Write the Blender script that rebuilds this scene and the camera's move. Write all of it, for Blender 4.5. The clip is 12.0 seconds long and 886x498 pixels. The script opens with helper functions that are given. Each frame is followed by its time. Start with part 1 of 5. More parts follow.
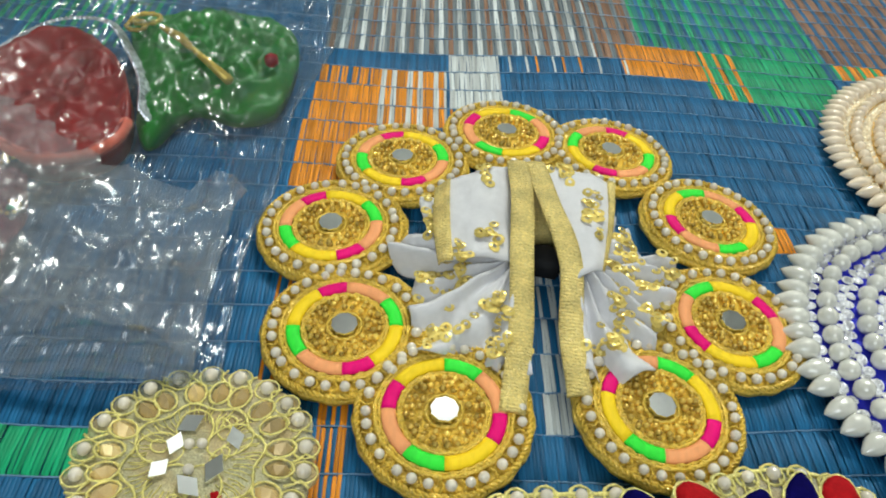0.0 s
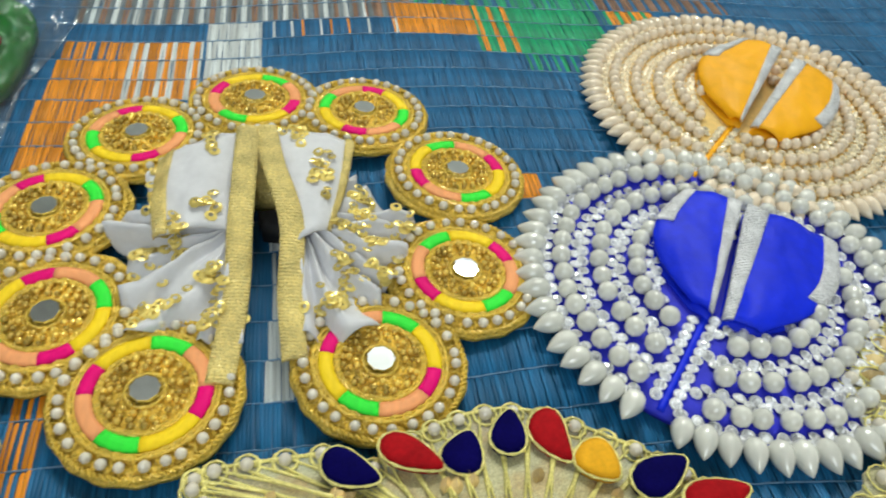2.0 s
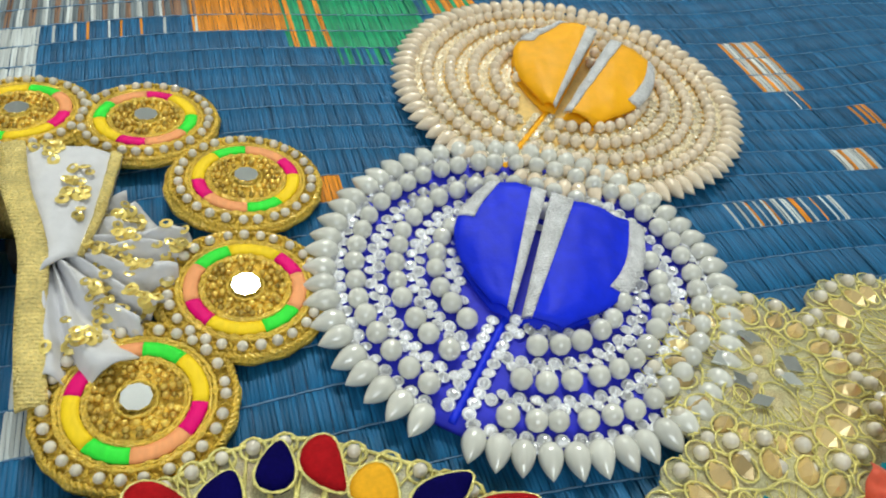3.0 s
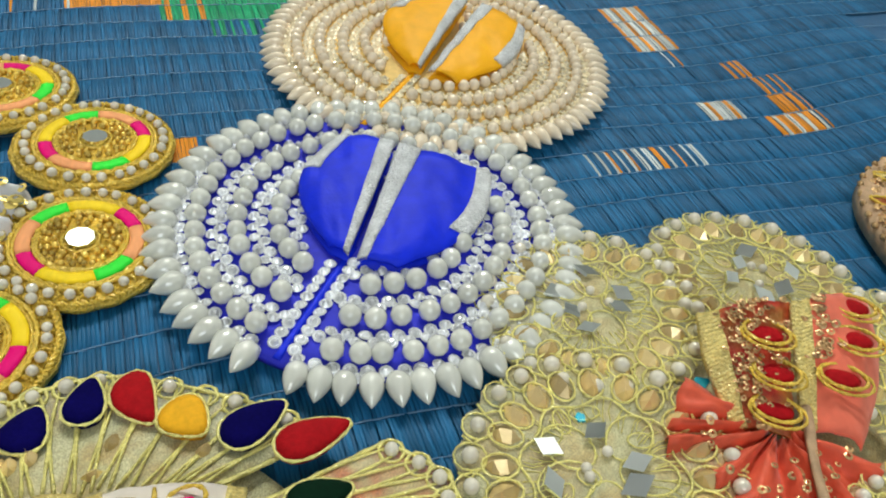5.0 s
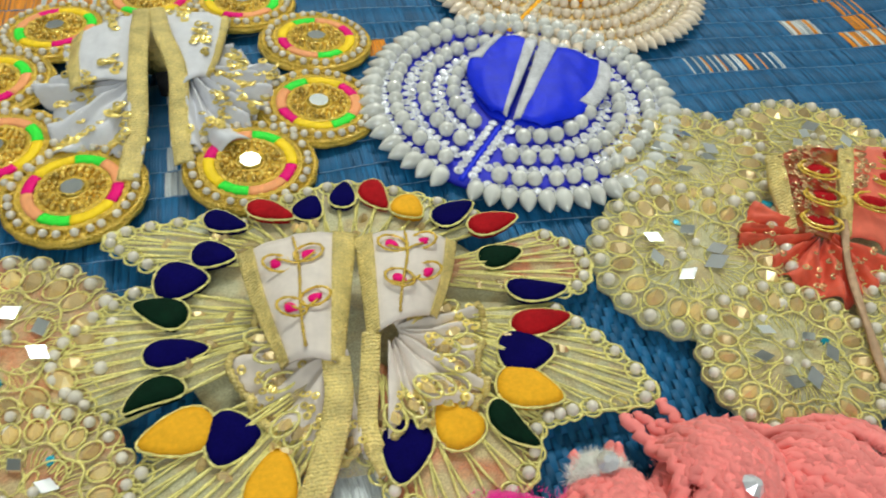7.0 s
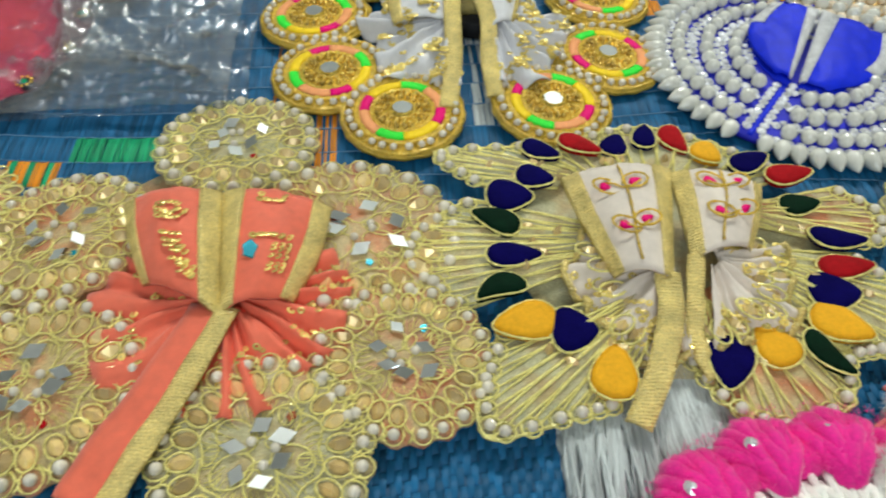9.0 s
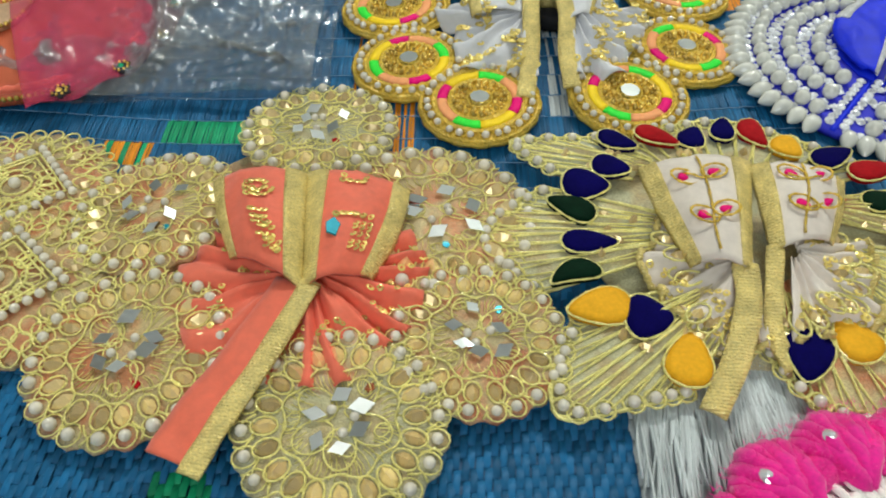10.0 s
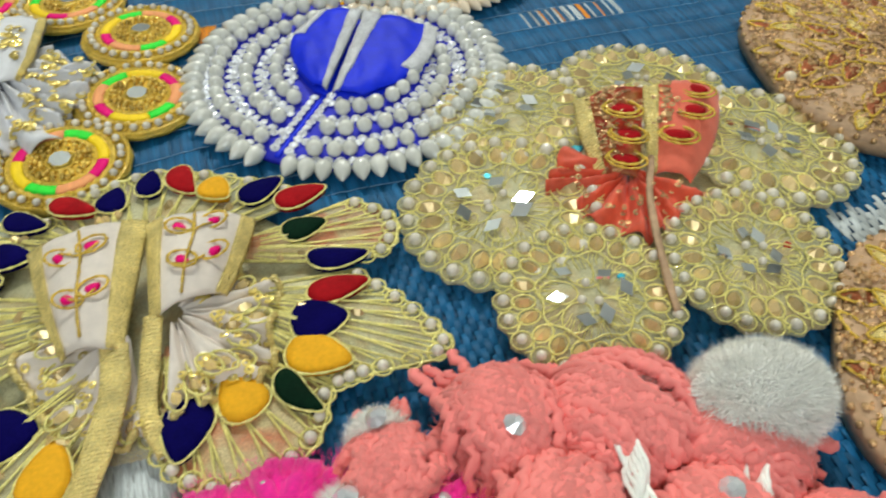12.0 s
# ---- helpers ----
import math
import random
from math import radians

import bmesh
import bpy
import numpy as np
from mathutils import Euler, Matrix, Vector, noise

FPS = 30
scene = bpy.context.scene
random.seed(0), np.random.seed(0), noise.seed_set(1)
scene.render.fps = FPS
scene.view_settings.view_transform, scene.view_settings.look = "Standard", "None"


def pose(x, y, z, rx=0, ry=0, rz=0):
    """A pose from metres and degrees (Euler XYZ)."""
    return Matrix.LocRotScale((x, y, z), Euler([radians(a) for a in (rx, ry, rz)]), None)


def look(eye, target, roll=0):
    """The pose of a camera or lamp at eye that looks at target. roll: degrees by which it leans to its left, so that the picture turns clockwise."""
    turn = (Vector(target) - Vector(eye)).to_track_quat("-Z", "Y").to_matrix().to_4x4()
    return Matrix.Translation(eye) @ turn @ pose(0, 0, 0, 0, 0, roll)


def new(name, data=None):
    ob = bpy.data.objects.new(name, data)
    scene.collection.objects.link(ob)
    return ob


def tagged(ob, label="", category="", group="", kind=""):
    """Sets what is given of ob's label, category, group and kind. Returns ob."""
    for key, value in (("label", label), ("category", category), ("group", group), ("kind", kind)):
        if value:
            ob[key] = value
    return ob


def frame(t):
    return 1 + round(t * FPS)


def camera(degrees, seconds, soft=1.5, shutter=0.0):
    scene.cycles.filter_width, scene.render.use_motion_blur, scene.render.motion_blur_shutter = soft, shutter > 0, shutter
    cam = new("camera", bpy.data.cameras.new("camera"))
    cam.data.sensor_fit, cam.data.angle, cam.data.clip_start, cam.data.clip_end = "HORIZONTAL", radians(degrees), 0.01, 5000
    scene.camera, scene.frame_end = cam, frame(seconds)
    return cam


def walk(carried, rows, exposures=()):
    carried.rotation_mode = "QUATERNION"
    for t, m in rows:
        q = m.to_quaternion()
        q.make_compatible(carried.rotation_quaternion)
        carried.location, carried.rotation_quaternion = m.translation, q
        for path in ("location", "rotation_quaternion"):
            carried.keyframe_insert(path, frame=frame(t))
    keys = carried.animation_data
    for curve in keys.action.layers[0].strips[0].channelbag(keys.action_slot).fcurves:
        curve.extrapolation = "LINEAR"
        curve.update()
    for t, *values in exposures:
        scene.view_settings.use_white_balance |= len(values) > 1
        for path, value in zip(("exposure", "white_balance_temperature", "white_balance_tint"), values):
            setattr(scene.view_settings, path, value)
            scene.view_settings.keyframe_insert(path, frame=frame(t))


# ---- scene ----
cam = camera(60.26, 12.0, 1.9, 0.25)
PATH = [
    (0, (0.01606, 0.02366, 0.16435), (0.00929, 0.23831, -0.04512), 7.06),
    (0.5, (0.02305, 0.02183, 0.16539), (0.02079, 0.23673, -0.04392), 8.21),
    (1, (0.03708, 0.02292, 0.16712), (0.04048, 0.23802, -0.04197), 7.23),
    (1.5, (0.04951, 0.02001, 0.16222), (0.06007, 0.23438, -0.04738), 8.43),
    (2, (0.06870, 0.02651, 0.16176), (0.09700, 0.23693, -0.05018), 8.27),
    (2.5, (0.08621, 0.03454, 0.15965), (0.13540, 0.24284, -0.05057), 9.58),
    (2.7, (0.09575, 0.03601, 0.15613), (0.15499, 0.24228, -0.05350), 11.09),
    (4.3, (0.12072, 0.03775, 0.15680), (0.18522, 0.24947, -0.04572), 7.51),
    (4.5, (0.12776, 0.03225, 0.15455), (0.19403, 0.24252, -0.04892), 8.41),
    (5, (0.14102, 0.01505, 0.15093), (0.21121, 0.22184, -0.05476), 9.23),
    (5.5, (0.13909, 0.00576, 0.15334), (0.20752, 0.21056, -0.05492), 8.89),
    (6, (0.13544, -0.02078, 0.15252), (0.19866, 0.18227, -0.05908), 7.16),
    (6.5, (0.12106, -0.04565, 0.16526), (0.17345, 0.15667, -0.04996), 4.44),
    (6.7, (0.11304, -0.05320, 0.17076), (0.16047, 0.14898, -0.04574), 4.75),
    (8.3, (0.07379, -0.07763, 0.18212), (0.09046, 0.12404, -0.03936), 3.12),
    (8.5, (0.07116, -0.07906, 0.18211), (0.08450, 0.12164, -0.04047), 2.57),
    (9, (0.03856, -0.08883, 0.17702), (0.03527, 0.11079, -0.04690), 2.78),
    (9.5, (0.02731, -0.09583, 0.17643), (0.00465, 0.10251, -0.04751), 0.35),
    (10, (0.03340, -0.09634, 0.17625), (0.00797, 0.10209, -0.04731), -0.13),
    (10.5, (0.06218, -0.09989, 0.17316), (0.04409, 0.10170, -0.04828), -0.54),
    (11, (0.09771, -0.09118, 0.17447), (0.09504, 0.11198, -0.04625), -3.13),
    (11.5, (0.13355, -0.08526, 0.17016), (0.15414, 0.11526, -0.05202), -0.95),
    (12, (0.15553, -0.07528, 0.17383), (0.19985, 0.12238, -0.04745), 0.44),
]
walk(cam, [(t, look(eye, target, roll)) for t, eye, target, roll in PATH], [(0, 0.0), (6, -0.04), (9, -0.06), (9.5, -0.12), (10.5, -0.06), (12, -0.05)])

# ---- world and light ----
world = bpy.data.worlds.new("world")
scene.world = world
world.use_nodes = True
world.node_tree.nodes["Background"].inputs[0].default_value = (0.75, 0.85, 1.0, 1)
world.node_tree.nodes["Background"].inputs[1].default_value = 0.3
scene.view_settings.exposure = -0.02


def area_lamp(name, m, sx, sy, watts, colour):
    data = bpy.data.lights.new(name, "AREA")
    data.shape, data.size, data.size_y, data.energy, data.color = "RECTANGLE", sx, sy, watts, colour
    ob = new(name, data)
    ob.matrix_world = m
    return ob


area_lamp("tube_lamp_light", look((0.30, 1.86, 2.25), (0.1, 0.15, 0)), 1.4, 0.16, 44, (0.96, 1.0, 0.92))
# added fill light behind the camera; no such source is known here
area_lamp("front_fill_light", look((-0.2, -1.62, 1.45), (0.1, 0.1, 0.1)), 1.15, 1.05, 19, (0.88, 0.97, 1.0))


# ---- materials ----
def C(r, g, b):
    """A linear colour from 0 to 255 picture values."""
    return tuple(((v / 255) / 12.92 if v < 10 else ((v / 255 + 0.055) / 1.055) ** 2.4) for v in (r, g, b))


def surface(name, col, rough=0.5, metal=0.0, var=0.25, scale=700, bump=0.25, bscale=2500, depth=0.0003, sheen=0.0, coat=0.0,
            rand=0.0, island=0.0, spec=0.5, stretch=(1, 1, 1), soft=0.0, tint=None, weave=0.0):
    m = bpy.data.materials.new(name)
    m.use_nodes = True
    nt = m.node_tree
    L, b = nt.links.new, nt.nodes["Principled BSDF"]
    tc = nt.nodes.new("ShaderNodeTexCoord")
    mp = nt.nodes.new("ShaderNodeMapping")
    mp.inputs["Scale"].default_value = stretch
    L(tc.outputs["Object"], mp.inputs[0])
    fine, big = nt.nodes.new("ShaderNodeTexNoise"), nt.nodes.new("ShaderNodeTexNoise")
    fine.inputs["Scale"].default_value, big.inputs["Scale"].default_value = scale, scale / 9
    fine.inputs["Detail"].default_value = 4
    for n in (fine, big):
        L(mp.outputs[0], n.inputs["Vector"])
    add = nt.nodes.new("ShaderNodeMath")
    L(fine.outputs[0], add.inputs[0]), L(big.outputs[0], add.inputs[1])
    rng = nt.nodes.new("ShaderNodeMapRange")
    rng.inputs[1].default_value, rng.inputs[2].default_value = 0.65, 1.35
    rng.inputs[3].default_value, rng.inputs[4].default_value = 1 - var, 1 + var * 0.7
    L(add.outputs[0], rng.inputs[0])
    value = rng.outputs[0]
    for amount, node, socket in ((rand, "ShaderNodeObjectInfo", "Random"), (island, "ShaderNodeNewGeometry", "Random Per Island")):
        if amount:
            info, r2, mul = nt.nodes.new(node), nt.nodes.new("ShaderNodeMapRange"), nt.nodes.new("ShaderNodeMath")
            r2.inputs[3].default_value, r2.inputs[4].default_value = 1 - amount, 1 + amount * 0.6
            mul.operation = "MULTIPLY"
            L(info.outputs[socket], r2.inputs[0]), L(r2.outputs[0], mul.inputs[0]), L(value, mul.inputs[1])
            value = mul.outputs[0]
    vm = nt.nodes.new("ShaderNodeVectorMath")
    vm.operation = "SCALE"
    vm.inputs[0].default_value = col
    if tint:
        spots, step, mixed = nt.nodes.new("ShaderNodeTexNoise"), nt.nodes.new("ShaderNodeMapRange"), nt.nodes.new("ShaderNodeMix")
        spots.inputs["Scale"].default_value, mixed.data_type = 130, "RGBA"
        step.inputs[1].default_value, step.inputs[2].default_value = 0.42, 0.66
        mixed.inputs["A"].default_value, mixed.inputs["B"].default_value = (*col, 1), (*tint, 1)
        L(mp.outputs[0], spots.inputs["Vector"]), L(spots.outputs[0], step.inputs[0]), L(step.outputs[0], mixed.inputs[0]), L(mixed.outputs["Result"], vm.inputs[0])
    L(value, vm.inputs["Scale"]), L(vm.outputs[0], b.inputs["Base Color"])
    b.inputs["Roughness"].default_value, b.inputs["Metallic"].default_value = rough, metal
    b.inputs["Specular IOR Level"].default_value = spec
    b.inputs["Sheen Weight"].default_value, b.inputs["Coat Weight"].default_value = sheen, coat
    if soft:
        b.inputs["Subsurface Weight"].default_value, b.inputs["Subsurface Scale"].default_value = soft, 0.004
    if bump:
        bn, bp = nt.nodes.new("ShaderNodeTexNoise"), nt.nodes.new("ShaderNodeBump")
        bn.inputs["Scale"].default_value, bn.inputs["Detail"].default_value = bscale, 3
        bp.inputs["Strength"].default_value, bp.inputs["Distance"].default_value = bump, depth
        height = bn.outputs[0]
        if weave:
            wave, both = nt.nodes.new("ShaderNodeTexWave"), nt.nodes.new("ShaderNodeMath")
            wave.bands_direction, both.operation = "Y", "MULTIPLY_ADD"
            wave.inputs["Scale"].default_value, wave.inputs["Distortion"].default_value, wave.inputs["Detail Scale"].default_value = weave, 3.0, 2.0
            both.inputs[1].default_value = 0.22
            L(tc.outputs["Object"], wave.inputs["Vector"]), L(wave.outputs["Fac"], both.inputs[0]), L(height, both.inputs[2])
            height = both.outputs[0]
        L(mp.outputs[0], bn.inputs["Vector"]), L(height, bp.inputs["Height"]), L(bp.outputs[0], b.inputs["Normal"])
    return m


def veil(m, low, high, scale=2600):
    """Turns a surface into thin woven net: part of the light goes straight through between its threads."""
    nt = m.node_tree
    L = nt.links.new
    b, out = nt.nodes["Principled BSDF"], nt.nodes["Material Output"]
    tr, mix, tc = nt.nodes.new("ShaderNodeBsdfTransparent"), nt.nodes.new("ShaderNodeMixShader"), nt.nodes.new("ShaderNodeTexCoord")
    n, r = nt.nodes.new("ShaderNodeTexVoronoi"), nt.nodes.new("ShaderNodeMapRange")
    n.inputs["Scale"].default_value = scale
    r.inputs[2].default_value, r.inputs[3].default_value, r.inputs[4].default_value = 0.8, low, high
    L(tc.outputs["Object"], n.inputs["Vector"]), L(n.outputs["Distance"], r.inputs[0]), L(r.outputs[0], mix.inputs[0])
    L(tr.outputs[0], mix.inputs[1]), L(b.outputs[0], mix.inputs[2]), L(mix.outputs[0], out.inputs["Surface"])
    return m


def film_material(name, gloss, milk):
    """Clear plastic film: see-through, glossy, slightly milky, with long sharp creases in several directions."""
    m = bpy.data.materials.new(name)
    m.use_nodes = True
    nt = m.node_tree
    L, out = nt.links.new, nt.nodes["Material Output"]
    nt.nodes.remove(nt.nodes["Principled BSDF"])
    tr, gl, mix, lw, r = (nt.nodes.new("ShaderNode" + k) for k in ("BsdfTransparent", "BsdfGlossy", "MixShader", "LayerWeight", "MapRange"))
    tc, bp = nt.nodes.new("ShaderNodeTexCoord"), nt.nodes.new("ShaderNodeBump")
    tr.inputs[0].default_value = (0.93, 0.95, 0.96, 1)
    gl.inputs["Roughness"].default_value = 0.13
    r.inputs[3].default_value, r.inputs[4].default_value = gloss, gloss + 0.13
    height = None
    for turn, scale, length in ((0.6, 46, 0.16), (-0.9, 60, 0.2), (1.9, 38, 0.14), (0.1, 120, 0.3)):
        mp, n, off, fold, sharp = (nt.nodes.new("ShaderNode" + k) for k in ("Mapping", "TexNoise", "Math", "Math", "Math"))
        mp.inputs["Rotation"].default_value, mp.inputs["Scale"].default_value = (0, 0, turn), (1, length, 1)
        n.inputs["Scale"].default_value, n.inputs["Detail"].default_value, n.inputs["Distortion"].default_value = scale, 1.0, 0.5
        off.operation, off.inputs[1].default_value = "SUBTRACT", 0.5
        fold.operation, sharp.operation = "ABSOLUTE", "POWER"
        sharp.inputs[1].default_value = 0.55
        L(tc.outputs["Object"], mp.inputs[0]), L(mp.outputs[0], n.inputs["Vector"]), L(n.outputs[0], off.inputs[0]), L(off.outputs[0], fold.inputs[0]), L(fold.outputs[0], sharp.inputs[0])
        if height is None:
            height = sharp.outputs[0]
        else:
            add = nt.nodes.new("ShaderNodeMath")
            L(height, add.inputs[0]), L(sharp.outputs[0], add.inputs[1])
            height = add.outputs[0]
    bp.inputs["Strength"].default_value, bp.inputs["Distance"].default_value = 0.32, 0.005
    L(height, bp.inputs["Height"]), L(bp.outputs[0], gl.inputs["Normal"])
    L(lw.outputs["Facing"], r.inputs[0]), L(r.outputs[0], mix.inputs[0])
    haze, cloud = nt.nodes.new("ShaderNodeBsdfDiffuse"), nt.nodes.new("ShaderNodeMixShader")
    haze.inputs[0].default_value, cloud.inputs[0].default_value = (0.8, 0.83, 0.86, 1), milk
    L(tr.outputs[0], cloud.inputs[1]), L(haze.outputs[0], cloud.inputs[2])
    L(cloud.outputs[0], mix.inputs[1]), L(gl.outputs[0], mix.inputs[2]), L(mix.outputs[0], out.inputs["Surface"])
    return m


def lamp_material(name, col, strength):
    m = bpy.data.materials.new(name)
    m.use_nodes = True
    b = m.node_tree.nodes["Principled BSDF"]
    b.inputs["Emission Color"].default_value, b.inputs["Emission Strength"].default_value = (*col, 1), strength
    return m


M_WALL = surface("wall_paint", (0.5, 0.51, 0.48), 0.8, scale=6, bscale=60, bump=0.1, var=0.08)
M_CEIL = surface("ceiling_paint", (0.66, 0.66, 0.64), 0.85, scale=5, bscale=60, bump=0.1, var=0.06)
M_TILE = surface("floor_tile", (0.45, 0.42, 0.38), 0.3, scale=20, bump=0.05, bscale=90)
M_TUBE = lamp_material("lamp_diffuser", (1, 0.98, 0.94), 12)
STRAW = dict(rough=0.5, spec=0.2, scale=500, stretch=(1, 0.12, 1), bump=0.35, bscale=2600, island=0.34, var=0.22)
M_BLUE = surface("blue_straw", C(27, 100, 146), **STRAW)
M_ORANGE = surface("orange_straw", C(226, 142, 34), **STRAW)
M_WHITE = surface("white_straw", C(205, 212, 212), **STRAW)
M_GREEN = surface("green_straw", C(20, 158, 108), **STRAW)
M_BROWN = surface("brown_straw", C(140, 106, 84), **STRAW)
M_GREY = surface("grey_straw", C(120, 132, 138), **STRAW)
M_TEALSTRAW = surface("teal_straw", C(40, 128, 124), **STRAW)
M_BACK = surface("mat_backing", C(28, 88, 132), 0.5, scale=300, bump=0.3)
M_THREAD = surface("weft_thread", C(106, 144, 178), 0.5, scale=900)
M_PEARL = surface("pearl", C(224, 224, 216), 0.14, metal=0.04, var=0.05, scale=400, bump=0.04, coat=1.0, rand=0.1)
M_PEARL2 = surface("ivory_pearl", C(240, 222, 196), 0.18, metal=0.03, var=0.05, scale=400, bump=0.04, coat=0.5, rand=0.1)
M_PEARLG = surface("cream_pearl", C(230, 222, 205), 0.14, metal=0.04, var=0.08, scale=400, bump=0.04, coat=0.5, rand=0.12)
M_STONE = surface("rhinestone", (0.88, 0.9, 0.94), 0.1, metal=0.55, var=0.2, scale=900, bump=0, island=0.5)
M_STONEW = surface("clear_stone", (0.92, 0.93, 0.96), 0.12, metal=0.2, var=0.2, scale=900, bump=0, rand=0.4)
M_CUP = surface("silver_cup", (0.9, 0.91, 0.93), 0.25, metal=0.3, var=0.1, scale=900, bump=0)
M_CUP2 = surface("pale_gold_cup", C(244, 232, 200), 0.3, metal=0.4, var=0.1, scale=900, bump=0)
M_STONEY = surface("warm_stone", C(250, 236, 206), 0.12, metal=0.15, var=0.2, scale=900, bump=0, rand=0.4)
M_STONEG = surface("golden_stone", C(255, 224, 164), 0.09, metal=0.42, var=0.25, scale=700, bump=0.1, rand=0.45)
M_MIRROR = surface("mirror", (0.86, 0.9, 0.92), 0.04, metal=1.0, var=0.05, bump=0)
M_GOLD = surface("gold_braid", C(250, 210, 84), 0.2, metal=0.12, spec=0.8, var=0.42, scale=1300, bump=1.0, bscale=1300, depth=0.0012)
M_ZARI = surface("zari_ribbon", C(252, 227, 140), 0.18, metal=0.1, spec=0.9, var=0.36, scale=1500, bump=1.0, bscale=1400, depth=0.0011, weave=330)
M_CORD = surface("lime_gold_cord", C(252, 241, 150), 0.2, metal=0.06, spec=0.8, var=0.3, scale=1300, bump=0.9, bscale=1400, depth=0.0009)
M_SILVER = surface("silver_ribbon", C(250, 251, 254), 0.18, metal=0.06, spec=0.9, var=0.3, scale=1700, bump=1.0, bscale=1500, depth=0.0012, weave=330)
M_NET = veil(surface("lime_net", C(248, 242, 192), 0.4, tint=C(244, 218, 156), var=0.2, scale=400, bump=0.6, bscale=1300, depth=0.0005), 0.22, 0.58)
M_NETP = veil(surface("peach_net", C(248, 226, 166), 0.4, tint=C(246, 160, 110), var=0.2, scale=300, bump=0.6, bscale=1300, depth=0.0005), 0.28, 0.64)
M_BLUESATIN = surface("royal_blue_satin", C(5, 42, 226), 0.55, var=0.2, scale=240, bump=0.3, bscale=900, spec=0.25)
M_BLUEBASE = surface("blue_felt", C(38, 44, 206), 0.7, var=0.2, scale=500)
M_YELSATIN = surface("saffron_satin", C(254, 180, 8), 0.55, var=0.12, scale=240, bump=0.3, bscale=900, spec=0.3)
M_YELBASE = surface("yellow_felt", C(238, 200, 116), 0.7, var=0.2, scale=500, sheen=0.2)
M_CREAM = surface("white_cotton", C(216, 216, 220), 0.75, var=0.1, scale=350, bump=0.35, bscale=3000, sheen=0.2)
M_IVORY = surface("ivory_cotton", C(228, 216, 204), 0.75, var=0.12, scale=350, bump=0.35, bscale=3000, sheen=0.2)
M_CORALCLOTH = surface("coral_cotton", C(240, 112, 84), 0.7, var=0.14, scale=350, bump=0.3, bscale=3000, sheen=0.2)
M_ORANGECLOTH = surface("orange_red_cotton", C(226, 84, 50), 0.6, var=0.2, scale=350, bump=0.3, bscale=3000, sheen=0.2)
M_BROCADE = surface("red_brocade", C(192, 44, 22), 0.45, tint=C(176, 108, 44), var=0.35, scale=500, bump=0.8)
M_REDEMB = surface("red_velvet", C(170, 12, 22), 0.8, var=0.3, scale=900, bump=0.5, spec=0.15)
M_NAVY = surface("navy_velvet", C(9, 5, 78), 0.85, var=0.3, scale=1200, bump=0.5, spec=0.05)
M_DKGREEN = surface("dark_green_velvet", C(2, 36, 20), 0.8, var=0.35, scale=900, bump=0.5, spec=0.1)
M_AMBER = surface("amber_velvet", C(244, 178, 34), 0.75, var=0.15, scale=900, bump=0.4, spec=0.2)
M_MAGENTA = surface("magenta_satin", C(236, 2, 120), 0.6, spec=0.15, var=0.12, scale=900, stretch=(1, 0.3, 1))
M_PEACH = surface("peach_satin", C(248, 168, 112), 0.6, spec=0.2, var=0.12, scale=900, stretch=(1, 0.3, 1))
M_LIME = surface("lime_satin", C(56, 236, 66), 0.6, spec=0.2, var=0.12, scale=900, stretch=(1, 0.3, 1))
M_YELLOW = surface("yellow_satin", C(254, 216, 36), 0.6, spec=0.2, var=0.12, scale=900, stretch=(1, 0.3, 1))
M_BEAD = surface("gold_bead", C(246, 208, 100), 0.22, metal=0.45, var=0.35, scale=900, bump=0.3, island=0.5)
M_SEQUIN = surface("gold_sequin", C(252, 226, 128), 0.22, metal=0.25, var=0.2, scale=900, bump=0.1, island=0.4)
M_PINKWOOL = surface("magenta_wool", C(246, 16, 152), 0.9, var=0.2, scale=1100, bump=0.25, bscale=2200, depth=0.0003, sheen=0.4)
M_CORALWOOL = surface("coral_wool", C(255, 144, 138), 0.95, var=0.05, scale=1100, bump=0.08, bscale=2200, depth=0.0003, sheen=0.15, island=0.18)
M_WHITEWOOL = surface("white_wool", C(252, 251, 244), 0.92, var=0.06, scale=1100, bump=0.2, bscale=2200, depth=0.0003, sheen=0.3, island=0.1)
M_BROWNSEQ = surface("antique_gold_sequin", C(228, 184, 130), 0.2, metal=0.5, var=0.35, scale=700, bump=0.5, island=0.5)
M_BROWNBASE = surface("tan_net", C(198, 162, 126), 0.6, var=0.3, scale=420, bump=0.7)
M_COPPER = surface("copper_foil", C(150, 78, 40), 0.35, metal=0.6, var=0.5, scale=500, bump=0.8)
M_TULLE = veil(surface("pink_tulle", C(222, 62, 106), 0.7, var=0.25, scale=120, bump=0.3), 0.12, 0.48, 1800)
M_PEACHSKIRT = surface("peach_satin_skirt", C(200, 96, 62), 0.55, var=0.25, scale=120, bump=0.2)
M_REDSATIN = surface("red_satin", C(150, 14, 8), 0.45, var=0.35, scale=110, bump=0.4, bscale=500)
M_GREENNET = surface("green_organza", C(4, 124, 24), 0.4, var=0.45, scale=110, bump=0.5, bscale=500)
M_TEAL = surface("teal_sequin", C(18, 150, 170), 0.25, metal=0.4, var=0.3)
M_FILM = film_material("clear_polythene", 0.005, 0.012)
M_FOLDED = film_material("folded_polythene", 0.03, 0.085)
M_BLACK = surface("matte_black", (0.012, 0.012, 0.014), 0.8)


# ---- mesh helpers ----
def join(meshes):
    V, F = [], []
    for v, f in meshes:
        n = len(V)
        V.extend(v)
        F.extend([tuple(i + n for i in q) for q in f])
    return V, F


